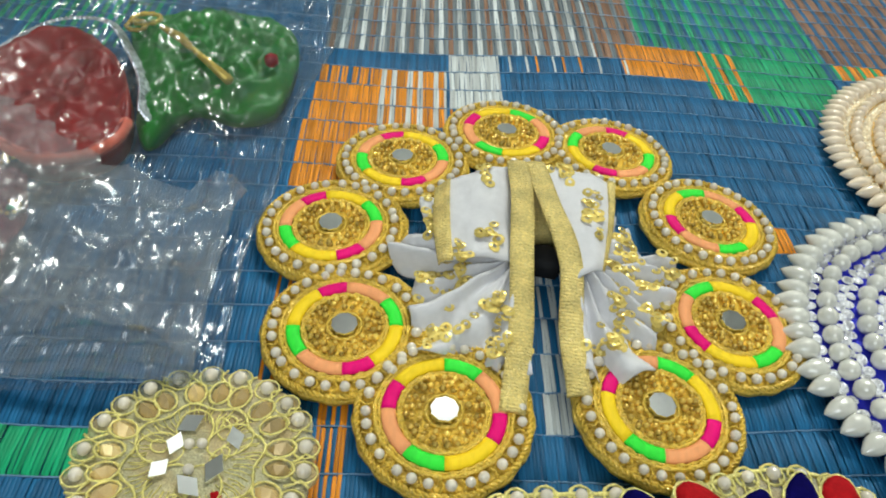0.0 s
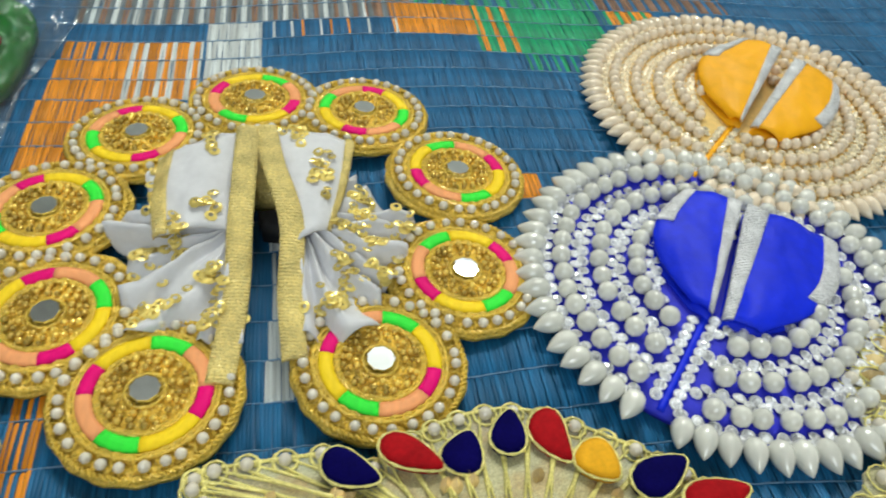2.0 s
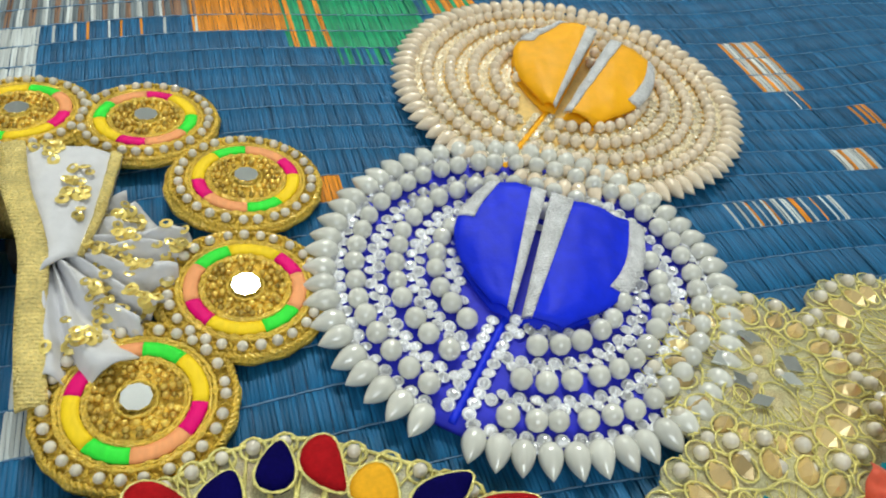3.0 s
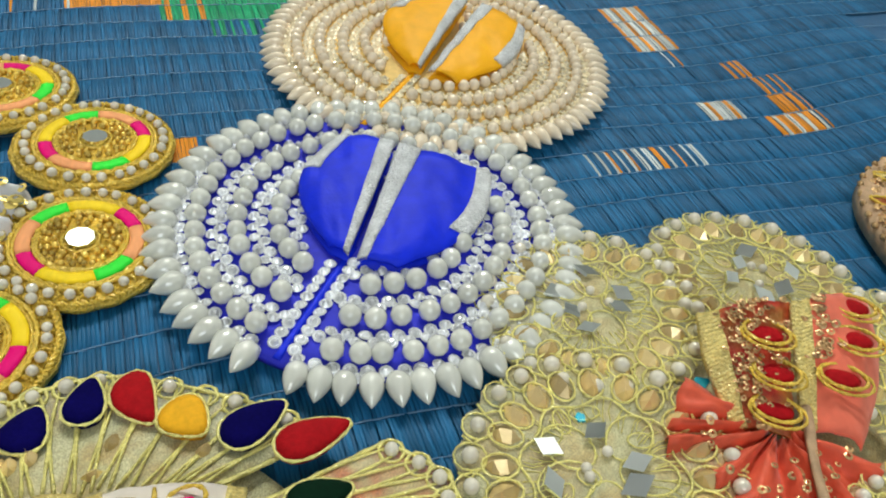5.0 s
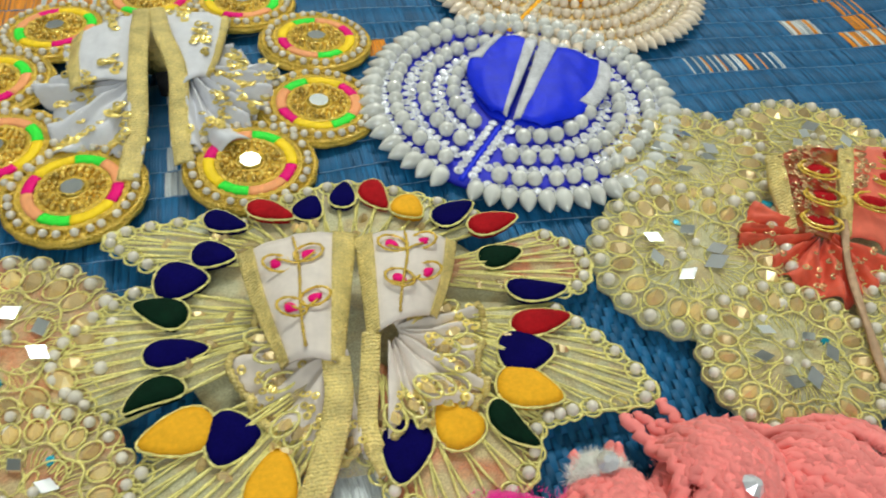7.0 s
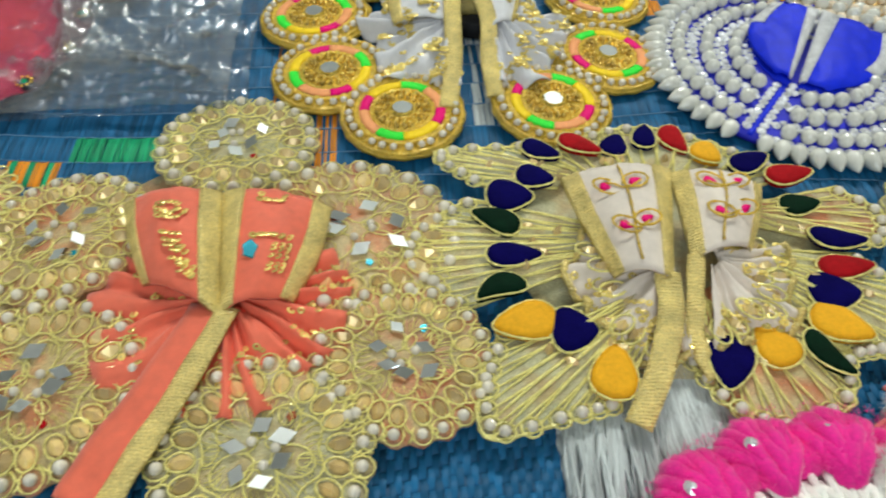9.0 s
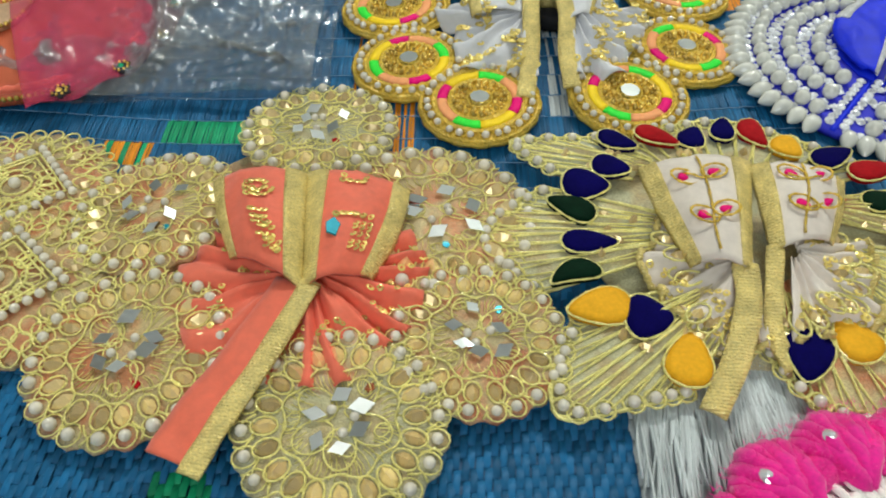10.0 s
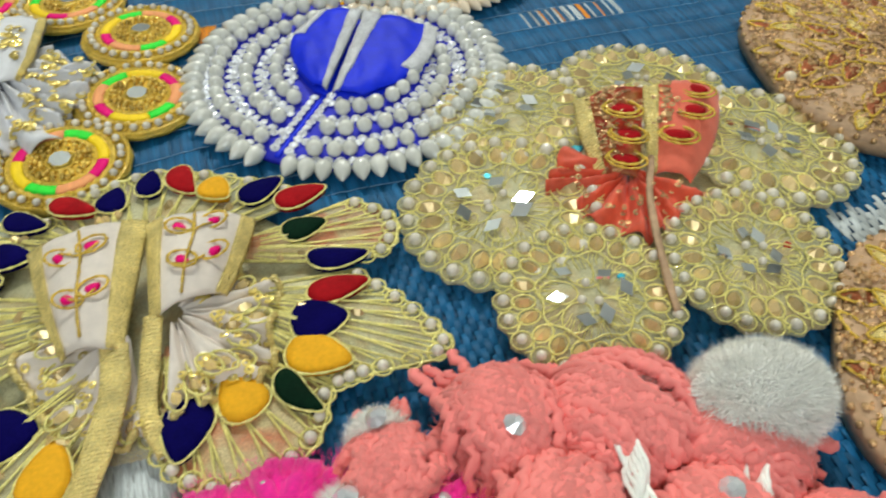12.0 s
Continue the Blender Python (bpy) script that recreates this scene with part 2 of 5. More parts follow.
def part(name, shape, material, parent=None, label="", smooth=True, at=None):
    me = bpy.data.meshes.new(name)
    me.from_pydata([tuple(map(float, v)) for v in shape[0]], [], shape[1])
    me.materials.append(material)
    if smooth:
        me.polygons.foreach_set("use_smooth", [True] * len(me.polygons))
    ob = new(name, me)
    ob.parent = parent
    if at is not None:
        ob.matrix_basis = at
    return tagged(ob, label)


def piece(name, me, parent, m):
    ob = new(name, me)
    ob.parent = parent
    ob.matrix_basis = m
    return ob


def shared(name, shape, material, smooth=True):
    me = bpy.data.meshes.new(name)
    me.from_pydata([tuple(map(float, v)) for v in shape[0]], [], shape[1])
    me.materials.append(material)
    if smooth:
        me.polygons.foreach_set("use_smooth", [True] * len(me.polygons))
    return me


def thing(name, x, y, label, category, group="", z=0.0, turn=0.0, size=1.0):
    ob = new(name)
    ob.empty_display_size = 0.01
    ob.matrix_basis = pose(x, y, z, 0, 0, turn) @ Matrix.Scale(size, 4)
    return tagged(ob, label, category, group)


def ball(r, n=10, k=7, sx=1.0, sz=1.0, at=(0, 0, 0)):
    V = [(at[0], at[1], at[2] + r * sz)]
    for i in range(1, k):
        a = math.pi * i / k
        for j in range(n):
            b = 2 * math.pi * j / n
            V.append((at[0] + sx * r * math.sin(a) * math.cos(b), at[1] + r * math.sin(a) * math.sin(b), at[2] + sz * r * math.cos(a)))
    V.append((at[0], at[1], at[2] - r * sz))
    F = [(0, 1 + j, 1 + (j + 1) % n) for j in range(n)]
    for i in range(k - 2):
        o = 1 + i * n
        F += [(o + j, o + n + j, o + n + (j + 1) % n, o + (j + 1) % n) for j in range(n)]
    o, e = 1 + (k - 2) * n, len(V) - 1
    return V, F + [(o + j, e, o + (j + 1) % n) for j in range(n)]


def drop(length, width, n=8, k=8):
    """A teardrop bead: pointed at +x, round at -x, lying on its side."""
    V, F = [], []
    for i in range(k + 1):
        s = i / k
        r = width / 2 * (math.sin(math.pi * s ** 0.72) ** 0.8 if 0 < s < 1 else 0.02)
        for j in range(n):
            a = 2 * math.pi * j / n
            V.append((length * (s - 0.5), r * math.cos(a), r * math.sin(a)))
    for i in range(k):
        F += [(i * n + j, i * n + (j + 1) % n, (i + 1) * n + (j + 1) % n, (i + 1) * n + j) for j in range(n)]
    return V, F + [tuple(range(n))[::-1], tuple(k * n + j for j in range(n))]


def tube(points, r, n=5, closed=False, knots=0.0):
    P = np.array(points, float)
    T = np.roll(P, -1, 0) - np.roll(P, 1, 0) if closed else np.gradient(P, axis=0)
    T /= np.linalg.norm(T, axis=1, keepdims=True) + 1e-12
    S = np.cross(T, (0, 0, 1.0))
    S[np.linalg.norm(S, axis=1) < 1e-3] = (1, 0, 0)
    S /= np.linalg.norm(S, axis=1, keepdims=True)
    U = np.cross(S, T)
    V, F, m = [], [], len(P)
    for i in range(m):
        rr = r * (1 + knots * (1 if i % 2 else -1))
        for j in range(n):
            a = 2 * math.pi * j / n
            V.append(tuple(P[i] + rr * (math.cos(a) * S[i] + math.sin(a) * U[i])))
    for i in range(m if closed else m - 1):
        o, q = i * n, (i + 1) % m * n
        F += [(o + j, q + j, q + (j + 1) % n, o + (j + 1) % n) for j in range(n)]
    if not closed:
        F += [tuple(range(n)), tuple((m - 1) * n + j for j in range(n))[::-1]]
    return V, F


def ring(cx, cy, z, rx, ry=None, ang=0.0, n=14):
    ry = ry or rx
    c, s = math.cos(ang), math.sin(ang)
    out = []
    for i in range(n):
        a = 2 * math.pi * i / n
        x, y = rx * math.cos(a), ry * math.sin(a)
        out.append((cx + c * x - s * y, cy + s * x + c * y, z))
    return out


def arc(cx, cy, z, r, a0, a1, n=16):
    return [(cx + r * math.cos(a0 + (a1 - a0) * i / n), cy + r * math.sin(a0 + (a1 - a0) * i / n), z) for i in range(n + 1)]


def mound(outline, z0, edge, rise, rings=5, power=0.6, rough=0.0, crease=0.0):
    """A flat-bottomed solid over an outline, edge thick at its rim and higher by rise in its middle."""
    O = np.array(outline, float)[:, :2]
    c = O.mean(0)
    n = len(O)
    V = [(*p, z0) for p in O]
    for k in range(rings + 1):
        s = k / (rings + 0.6)
        for p in O:
            q = c + (p - c) * (1 - s)
            z = z0 + edge + rise * s ** power + rough * noise.noise((q[0] * 160, q[1] * 160, 3.1 + z0))
            if crease:
                z += crease * (0.6 - 2 * abs(noise.noise((q[0] * 70 + 3, q[1] * 70, 1))) - abs(noise.noise((q[0] * 170, q[1] * 170 + 5, 6)))) * min(1, s * 8)
            V.append((*q, max(z0, z)))
    V.append((*c, z0 + edge + rise))
    F = [tuple(range(n))[::-1]]
    for k in range(rings + 1):
        F += [(k * n + j, k * n + (j + 1) % n, (k + 1) * n + (j + 1) % n, (k + 1) * n + j) for j in range(n)]
    o = (rings + 1) * n
    return V, F + [(o + j, o + (j + 1) % n, len(V) - 1) for j in range(n)]


def sheet(f, nu, nv, thick=0.0006):
    """A cloth with thickness from a function of u and v, both 0 to 1."""
    top = [f(i / nu, j / nv) for j in range(nv + 1) for i in range(nu + 1)]
    V = top + [(x, y, z - thick) for x, y, z in top]
    N, w, F = len(top), nu + 1, []
    for j in range(nv):
        for i in range(nu):
            a = j * w + i
            F += [(a, a + 1, a + w + 1, a + w), (N + a, N + a + w, N + a + w + 1, N + a + 1)]
    rim = [i for i in range(nu)] + [j * w + nu for j in range(nv)] + [nv * w + i for i in range(nu, 0, -1)] + [j * w for j in range(nv, 0, -1)]
    F += [(rim[k], N + rim[k], N + rim[(k + 1) % len(rim)], rim[(k + 1) % len(rim)]) for k in range(len(rim))]
    return V, F


def smooth_path(points, n):
    """n + 1 points along a Catmull-Rom curve through the points."""
    P = [np.array(p, float) for p in points]
    P = [2 * P[0] - P[1], *P, 2 * P[-1] - P[-2]]
    out, m = [], len(P) - 3
    for i in range(n + 1):
        t = min(i / n * m, m - 1e-9)
        k, t = int(t), t % 1
        a, b, c, d = P[k:k + 4]
        out.append(0.5 * (2 * b + (c - a) * t + (2 * a - 5 * b + 4 * c - d) * t * t + (3 * b - a - 3 * c + d) * t ** 3))
    return out


def ribbon(points, width, thick=0.0007, n=24, wave=0.0, cross=4):
    P = np.array(smooth_path(points, n))
    T = np.gradient(P, axis=0)
    S = np.cross(T, (0, 0, 1.0))
    S /= np.linalg.norm(S, axis=1, keepdims=True) + 1e-12

    def f(u, v):
        i = round(v * n)
        q = P[i] + S[i] * (u - 0.5) * width
        return (q[0], q[1], q[2] + 0.0004 * math.sin(math.pi * u) + wave * math.sin(v * 19 + u * 3))
    return sheet(f, cross, n, thick)


def panel(corners, puff, bow=(0.0, 0.0), wrinkle=0.0006, nu=16, nv=18, seed=0.0):
    """A puffed cloth between four corners (top left, top right, bottom right, bottom left)."""
    A, B, Cc, D = (np.array(c, float) for c in corners)
    along = (Cc + D) - (A + B)
    across = np.array((-along[1], along[0], 0.0)) / math.hypot(along[0], along[1])

    def f(u, v):
        p = (A * (1 - u) + B * u) * (1 - v) + (D * (1 - u) + Cc * u) * v
        p = p + across * math.sin(math.pi * v) * (bow[1] * max(0.0, (u - 0.26) / 0.74) - bow[0] * max(0.0, (0.74 - u) / 0.74))
        z = puff * max(0.0, math.sin(math.pi * u) * (0.35 + 0.65 * math.sin(math.pi * (0.1 + 0.8 * v)))) ** 0.7
        w = wrinkle * (noise.noise((p[0] * 210 + seed, p[1] * 90, seed)) + 0.5 * noise.noise((p[0] * 420, p[1] * 260, seed + 4)))
        return (p[0], p[1], p[2] + z + w)
    return f, sheet(f, nu, nv, 0.0007)


SKIRTS = []


def pleats(cx, cy, a0, a1, r0, r1, z0, z1, folds, depth, nu=60, nv=8, uneven=0.0):
    """A gathered fan of cloth: pleats that open from a waist to a hem."""
    def f(u, v):
        a = a0 + (a1 - a0) * u
        r = r0 + (r1 * (1 + uneven * noise.noise((a * 3, r1 * 90, 1.7))) - r0) * v
        z = z0 + (z1 - z0) * v + depth * (0.35 + 0.65 * v) * math.sin(folds * math.tau * u + 5.0 * noise.noise((a * 2.2 + cx * 60, 5 + cy * 40, v * 1.2))) \
            + depth * 0.6 * noise.noise((a * 5, v * 4, 2))
        return (cx + r * math.cos(a), cy + r * math.sin(a), max(z, 0.0012))
    SKIRTS.append(f)
    return sheet(f, nu, nv, 0.0006)


def gem(r, h, n=8):
    V = [(r * math.cos(math.tau * j / n), r * math.sin(math.tau * j / n), 0) for j in range(n)]
    V += [(0.32 * r * math.cos(math.tau * (j + 0.5) / n), 0.32 * r * math.sin(math.tau * (j + 0.5) / n), h) for j in range(n)]
    F = [tuple(range(n))[::-1], tuple(n + j for j in range(n))]
    for j in range(n):
        F += [(j, (j + 1) % n, n + j), ((j + 1) % n, n + (j + 1) % n, n + j)]
    return V, F


def washer(r, tip, n=9):
    """A flat round sequin with a hole, slightly tipped."""
    V = []
    for q, z in ((r, 0.0), (r * 0.42, r * 0.22), (r * 0.42, r * 0.1), (r, -r * 0.1)):
        V += [(q * math.cos(math.tau * j / n), q * math.sin(math.tau * j / n), z + tip * q * math.cos(math.tau * j / n)) for j in range(n)]
    return V, [(k * n + j, k * n + (j + 1) % n, (k + 1) % 4 * n + (j + 1) % n, (k + 1) % 4 * n + j) for k in range(4) for j in range(n)]


def marquise(l, w, h):
    """A pointed oval stone with facets."""
    O = [(l / 2, 0), (l / 4, w * 0.40), (0, w / 2), (-l / 4, w * 0.40), (-l / 2, 0), (-l / 4, -w * 0.40), (0, -w / 2), (l / 4, -w * 0.40)]
    V = [(x, y, 0) for x, y in O] + [(l * 0.2, w * 0.05, h), (-l * 0.2, -w * 0.05, h * 0.94)]
    return V, [tuple(range(8))[::-1], (0, 1, 8), (1, 2, 8), (2, 3, 9, 8), (3, 4, 9), (4, 5, 9), (5, 6, 9), (6, 7, 8, 9), (7, 0, 8)]


def moved(shape, x, y, z, rz=0.0, s=1.0):
    c, k = math.cos(rz) * s, math.sin(rz) * s
    return [(x + c * p[0] - k * p[1], y + k * p[0] + c * p[1], z + s * p[2]) for p in shape[0]], shape[1]


def slab(outline, z0, z1):
    n = len(outline)
    V = [(x, y, z0) for x, y in outline] + [(x * 0.94 + 0.06 * sum(p[0] for p in outline) / n, y * 0.94 + 0.06 * sum(p[1] for p in outline) / n, z1) for x, y in outline]
    return V, [tuple(range(n))[::-1], tuple(n + j for j in range(n))] + [(j, (j + 1) % n, n + (j + 1) % n, n + j) for j in range(n)]


def box(x0, x1, y0, y1, z0, z1):
    V = [(x, y, z) for z in (z0, z1) for x, y in ((x0, y0), (x1, y0), (x1, y1), (x0, y1))]
    return V, [(3, 2, 1, 0), (4, 5, 6, 7), (0, 1, 5, 4), (1, 2, 6, 5), (2, 3, 7, 6), (3, 0, 4, 7)]


# ---- the room ----
def room():
    for name, b, m in (("floor", (-1.8, 2.0, -1.6, 2.0, -0.06, -0.006), M_TILE), ("ceiling", (-1.8, 2.0, -1.6, 2.0, 2.4, 2.46), M_CEIL),
                       ("wall_east", (2.0, 2.06, -1.6, 2.0, -0.06, 2.46), M_WALL),
                       ("wall_north", (-1.86, 2.06, 2.0, 2.06, -0.06, 2.46), M_WALL), ("wall_west", (-1.86, -1.8, -1.6, 2.0, -0.06, 2.46), M_WALL)):
        tagged(part(name, box(*b), m, smooth=False), kind="structure")
    # south wall leaves a made-up, unseen gap for the added fill light
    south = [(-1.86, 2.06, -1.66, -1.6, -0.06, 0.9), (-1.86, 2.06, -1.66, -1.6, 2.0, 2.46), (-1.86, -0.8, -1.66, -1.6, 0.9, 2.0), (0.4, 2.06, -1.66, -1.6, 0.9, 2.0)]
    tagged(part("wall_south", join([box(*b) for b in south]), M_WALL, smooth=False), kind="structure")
    # frame round the made-up gap
    fill_opening = tagged(new("fill_opening_1"), "added unseen opening with a white frame for the fill light", kind="structure")
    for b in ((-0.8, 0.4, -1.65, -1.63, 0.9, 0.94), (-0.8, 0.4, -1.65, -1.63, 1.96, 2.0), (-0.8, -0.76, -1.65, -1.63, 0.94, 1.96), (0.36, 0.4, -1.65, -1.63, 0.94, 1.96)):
        part("fill_opening_frame", box(*b), M_CEIL, fill_opening, smooth=False)
    lamp = thing("tube_lamp", 0.30, 1.96, "white tube lamp on the wall with a frosted diffuser", "lamp", z=2.36)
    part("housing", box(-0.72, 0.72, -0.02, 0.04, -0.1, 0), M_CEIL, lamp, smooth=False)
    part("diffuser", box(-0.7, 0.7, -0.07, -0.02, -0.09, -0.01), M_TUBE, lamp, "frosted glowing diffuser", smooth=False)


room()


# ---- round pearl dresses ----
PEARL = shared("pearl", ball(0.5), M_PEARL)
PEARL2 = shared("ivory_pearl", ball(0.5), M_PEARL2)
PEARLG = shared("cream_pearl", ball(0.5), M_PEARLG)
DROP = shared("teardrop_pearl", drop(1.0, 0.63, 10, 9), M_PEARL)
DROP2 = shared("ivory_teardrop", drop(1.0, 0.52), M_PEARL2)


def set_stone(name, stone, cup):
    """A faceted stone in a thin round metal cup."""
    a, b = moved(gem(0.36, 0.30), 0, 0, 0.16), tube(ring(0, 0, 0.16, 0.44, n=10), 0.10, 4, True)
    me = shared(name, join([a, b]), stone, smooth=False)
    me.materials.append(cup)
    me.polygons.foreach_set("material_index", [0] * len(a[1]) + [1] * len(b[1]))
    return me


RHINE = set_stone("rhinestone", M_STONEW, M_CUP)
RHINE2 = set_stone("warm_rhinestone", M_STONEY, M_CUP2)
STONE = shared("golden_stone", marquise(1.0, 0.62, 0.34), M_STONEG, smooth=False)
DIAMOND = shared("diamond_mirror", slab([(0.5, 0), (0, 0.34), (-0.5, 0), (0, -0.34)], 0, 0.12), M_MIRROR, smooth=False)


def put(me, parent, name, x, y, z, size, rz=0.0, ry=0.0, rx=0.0):
    return piece(name, me, parent, Matrix.LocRotScale((x, y, z), Euler((rx, ry, rz)), (size, size, size)))


def round_dress(name, cx, cy, R, drop_len, rows, pearl, slit, cloth, base, pearl_me, drop_me, n_drop, bodice_l, bodice_r, label, stone_me, stone, stone_mat):
    """A flat round skirt of pearl and stone rings, open along a slit, with a small two-panelled bodice on it."""
    d = thing(name, cx, cy, label, "doll dress", "doll dresses on the mat")
    rin = R - drop_len * 0.8
    height = lambda r: 0.0026 + 0.0016 * max(0.0, 1 - r / rin)
    part("skirt", mound(ring(0, 0, 0, rin, n=72), 0.0004, 0.0020, 0.0018, 6, 1.0, 0.0003), base, d)
    sx, sy = math.cos(slit), math.sin(slit)

    def under(x, y):
        """Whether a place on the skirt lies under the bodice."""
        for q, _, bow in (bodice_l, bodice_r):
            wide = max(bow) * 0.75
            c = []
            for k, p in enumerate(q):
                side = -1 if k in (0, 3) else 1
                c.append((p[0] - cx + side * wide * (0.9 if side * (bow[1] - bow[0]) > 0 else 0), p[1] - cy))
            t = [(c[(i + 1) % 4][0] - c[i][0]) * (y - c[i][1]) - (c[(i + 1) % 4][1] - c[i][1]) * (x - c[i][0]) for i in range(4)]
            if all(v < 0 for v in t):
                return True
        return False
    clear = lambda x, y, g: not (x * sx + y * sy > 0 and abs(-x * sy + y * sx) < g)
    rnd = random.Random(len(name) + 3)
    for i in range(n_drop):
        a = math.tau * (i + 0.2 * rnd.random()) / n_drop
        r = R - drop_len * 0.5
        x, y = r * math.cos(a), r * math.sin(a)
        if clear(x, y, 0.0022):
            put(drop_me, d, "teardrop_pearl", x, y, 0.0034 + 0.0004 * rnd.random(), drop_len * (0.96 + 0.08 * rnd.random()), a + rnd.uniform(-0.07, 0.07), 0.06)
    stones = []
    for k, (r, kind) in enumerate(rows):
        step = pearl * 1.07 if kind == "p" else stone * 0.64
        n = int(math.tau * r / step)
        for i in range(n):
            a = math.tau * (i + 0.2 * rnd.random()) / n + k
            rr = r + (0.33 * stone * (i % 2 * 2 - 1) if kind == "s" else rnd.uniform(-0.0003, 0.0003))
            x, y = rr * math.cos(a), rr * math.sin(a)
            if not clear(x, y, pearl * 0.5 + stone * 0.75 + 0.0003 if kind == "p" else stone * 1.3) or under(x, y):
                continue
            if kind == "p":
                put(pearl_me, d, "pearl", x, y, height(r) + pearl * 0.4, pearl * rnd.uniform(0.94, 1.04))
            else:
                stones.append((x, y, height(r), rnd.random() * 6, rnd.uniform(0.95, 1.08)))
    for side in (-1, 1):
        n = int((rin - 0.018) / (stone * 0.95))
        for i in range(n):
            r = 0.018 + i * stone * 0.95
            q = (r * sx - side * stone * 0.8 * sy, r * sy + side * stone * 0.8 * sx)
            if not under(*q):
                stones.append((*q, height(r), i, 1.0))
    stones.sort(key=lambda q: q[1])
    for q in stones[:300]:
        put(stone_me, d, "rhinestone", *q[:3], stone * q[4], q[3], 0.22 * math.sin(q[3] * 7), 0.22 * math.cos(q[3] * 11))
    if len(stones) > 300:
        g = gem(stone * 0.5, stone * 0.42)
        tagged(part("rhinestone_trim", join([moved(g, *q) for q in stones[300:]]), stone_mat, d, "rows of clear rhinestones", smooth=False), kind="stuff")
    part("slit_edge", ribbon([(r * sx, r * sy, height(r) + 0.0002) for r in (0.012, 0.03, rin - 0.001)], 0.0020, 0.0012), cloth, d)
    # the bodice: two panels with silver edges
    for tag, (q, puff, bow) in (("left", bodice_l), ("right", bodice_r)):
        f, shape = panel([(x - cx, y - cy, z) for x, y, z in q], puff, bow, 0.0010, seed=cx * 40 + len(tag))
        p = part("bodice_panel", shape, cloth, d)
        for u0, w, v0, v1 in (((0.74, 0.27, 0, 1), (-0.01, 0.20, 0, 0.36)) if tag == "left" else ((-0.01, 0.25, 0, 1), (0.84, 0.17, 0.0, 0.60))):
            g2 = lambda a, b, u0=u0, w=w, f=f, v0=v0, v1=v1: tuple(np.array(f(u0 + w * a, v0 + (v1 - v0) * b)) + (0, 0, 0.0006))
            part("silver_ribbon", sheet(g2, 3, 18, 0.0014), M_SILVER, p, "sparkling silver ribbon")
        part("lining", sheet(lambda a, b, f=f: (f(a, b)[0], f(a, b)[1], max(0.0042, f(a, b)[2] - 0.004)), 8, 8), cloth, p)
    return d


round_dress("blue_pearl_dress", 0.1733, 0.1762, 0.0634, 0.0100,
            [(0.0540, "s"), (0.0490, "p"), (0.0434, "s"), (0.0378, "p"), (0.0322, "s"), (0.0268, "p"), (0.0214, "s")], 0.0060,
            math.atan2(-0.0496, -0.0328), M_BLUESATIN, M_BLUEBASE, PEARL, DROP, 58,
            ([(0.1675, 0.2085, 0.0100), (0.1832, 0.2010, 0.0130), (0.1640, 0.1600, 0.0072), (0.1595, 0.1640, 0.0068)], 0.0024, (0.0105, 0.0)),
            ([(0.1846, 0.1998, 0.0130), (0.2113, 0.1887, 0.0085), (0.1765, 0.1545, 0.0068), (0.1662, 0.1580, 0.0072)], 0.0024, (0.0, 0.0085)),
            "round royal blue doll dress covered in white pearls and rhinestones", RHINE, 0.0034, M_STONEW)
round_dress("yellow_pearl_dress", 0.2135, 0.2725, 0.0678, 0.0096,
            [(0.0578, "s"), (0.0540, "p"), (0.0498, "s"), (0.0456, "p"), (0.0413, "s"), (0.0370, "p"), (0.0327, "s"), (0.0284, "p"), (0.0240, "s"), (0.0198, "p")], 0.0044,
            math.atan2(-0.0555, -0.0425), M_YELSATIN, M_YELBASE, PEARL2, DROP2, 80,
            ([(0.2170, 0.3070, 0.0110), (0.2300, 0.2965, 0.0135), (0.2020, 0.2528, 0.0075), (0.1985, 0.2555, 0.0070)], 0.0028, (0.0150, 0.0)),
            ([(0.2345, 0.2915, 0.0130), (0.2495, 0.2785, 0.0090), (0.2135, 0.2440, 0.0070), (0.2045, 0.2503, 0.0075)], 0.0028, (0.0, 0.0075)),
            "round ivory pearl doll dress with a saffron yellow bodice", RHINE2, 0.0029, M_STONEY)


# ---- the dress of embroidered discs ----
MIRROR_DISC = shared("round_mirror", slab([(0.5 * math.cos(math.tau * j / 9), 0.5 * math.sin(math.tau * j / 9)) for j in range(9)], 0, 0.16), M_MIRROR, smooth=False)


def sector(r0, r1, a0, a1, z, n=7):
    def f(u, v):
        a, r = a0 + (a1 - a0) * u, r0 + (r1 - r0) * v
        return (r * math.cos(a), r * math.sin(a), z + 0.0004 * math.sin(math.pi * v))
    return sheet(f, n, 4, 0.0008)


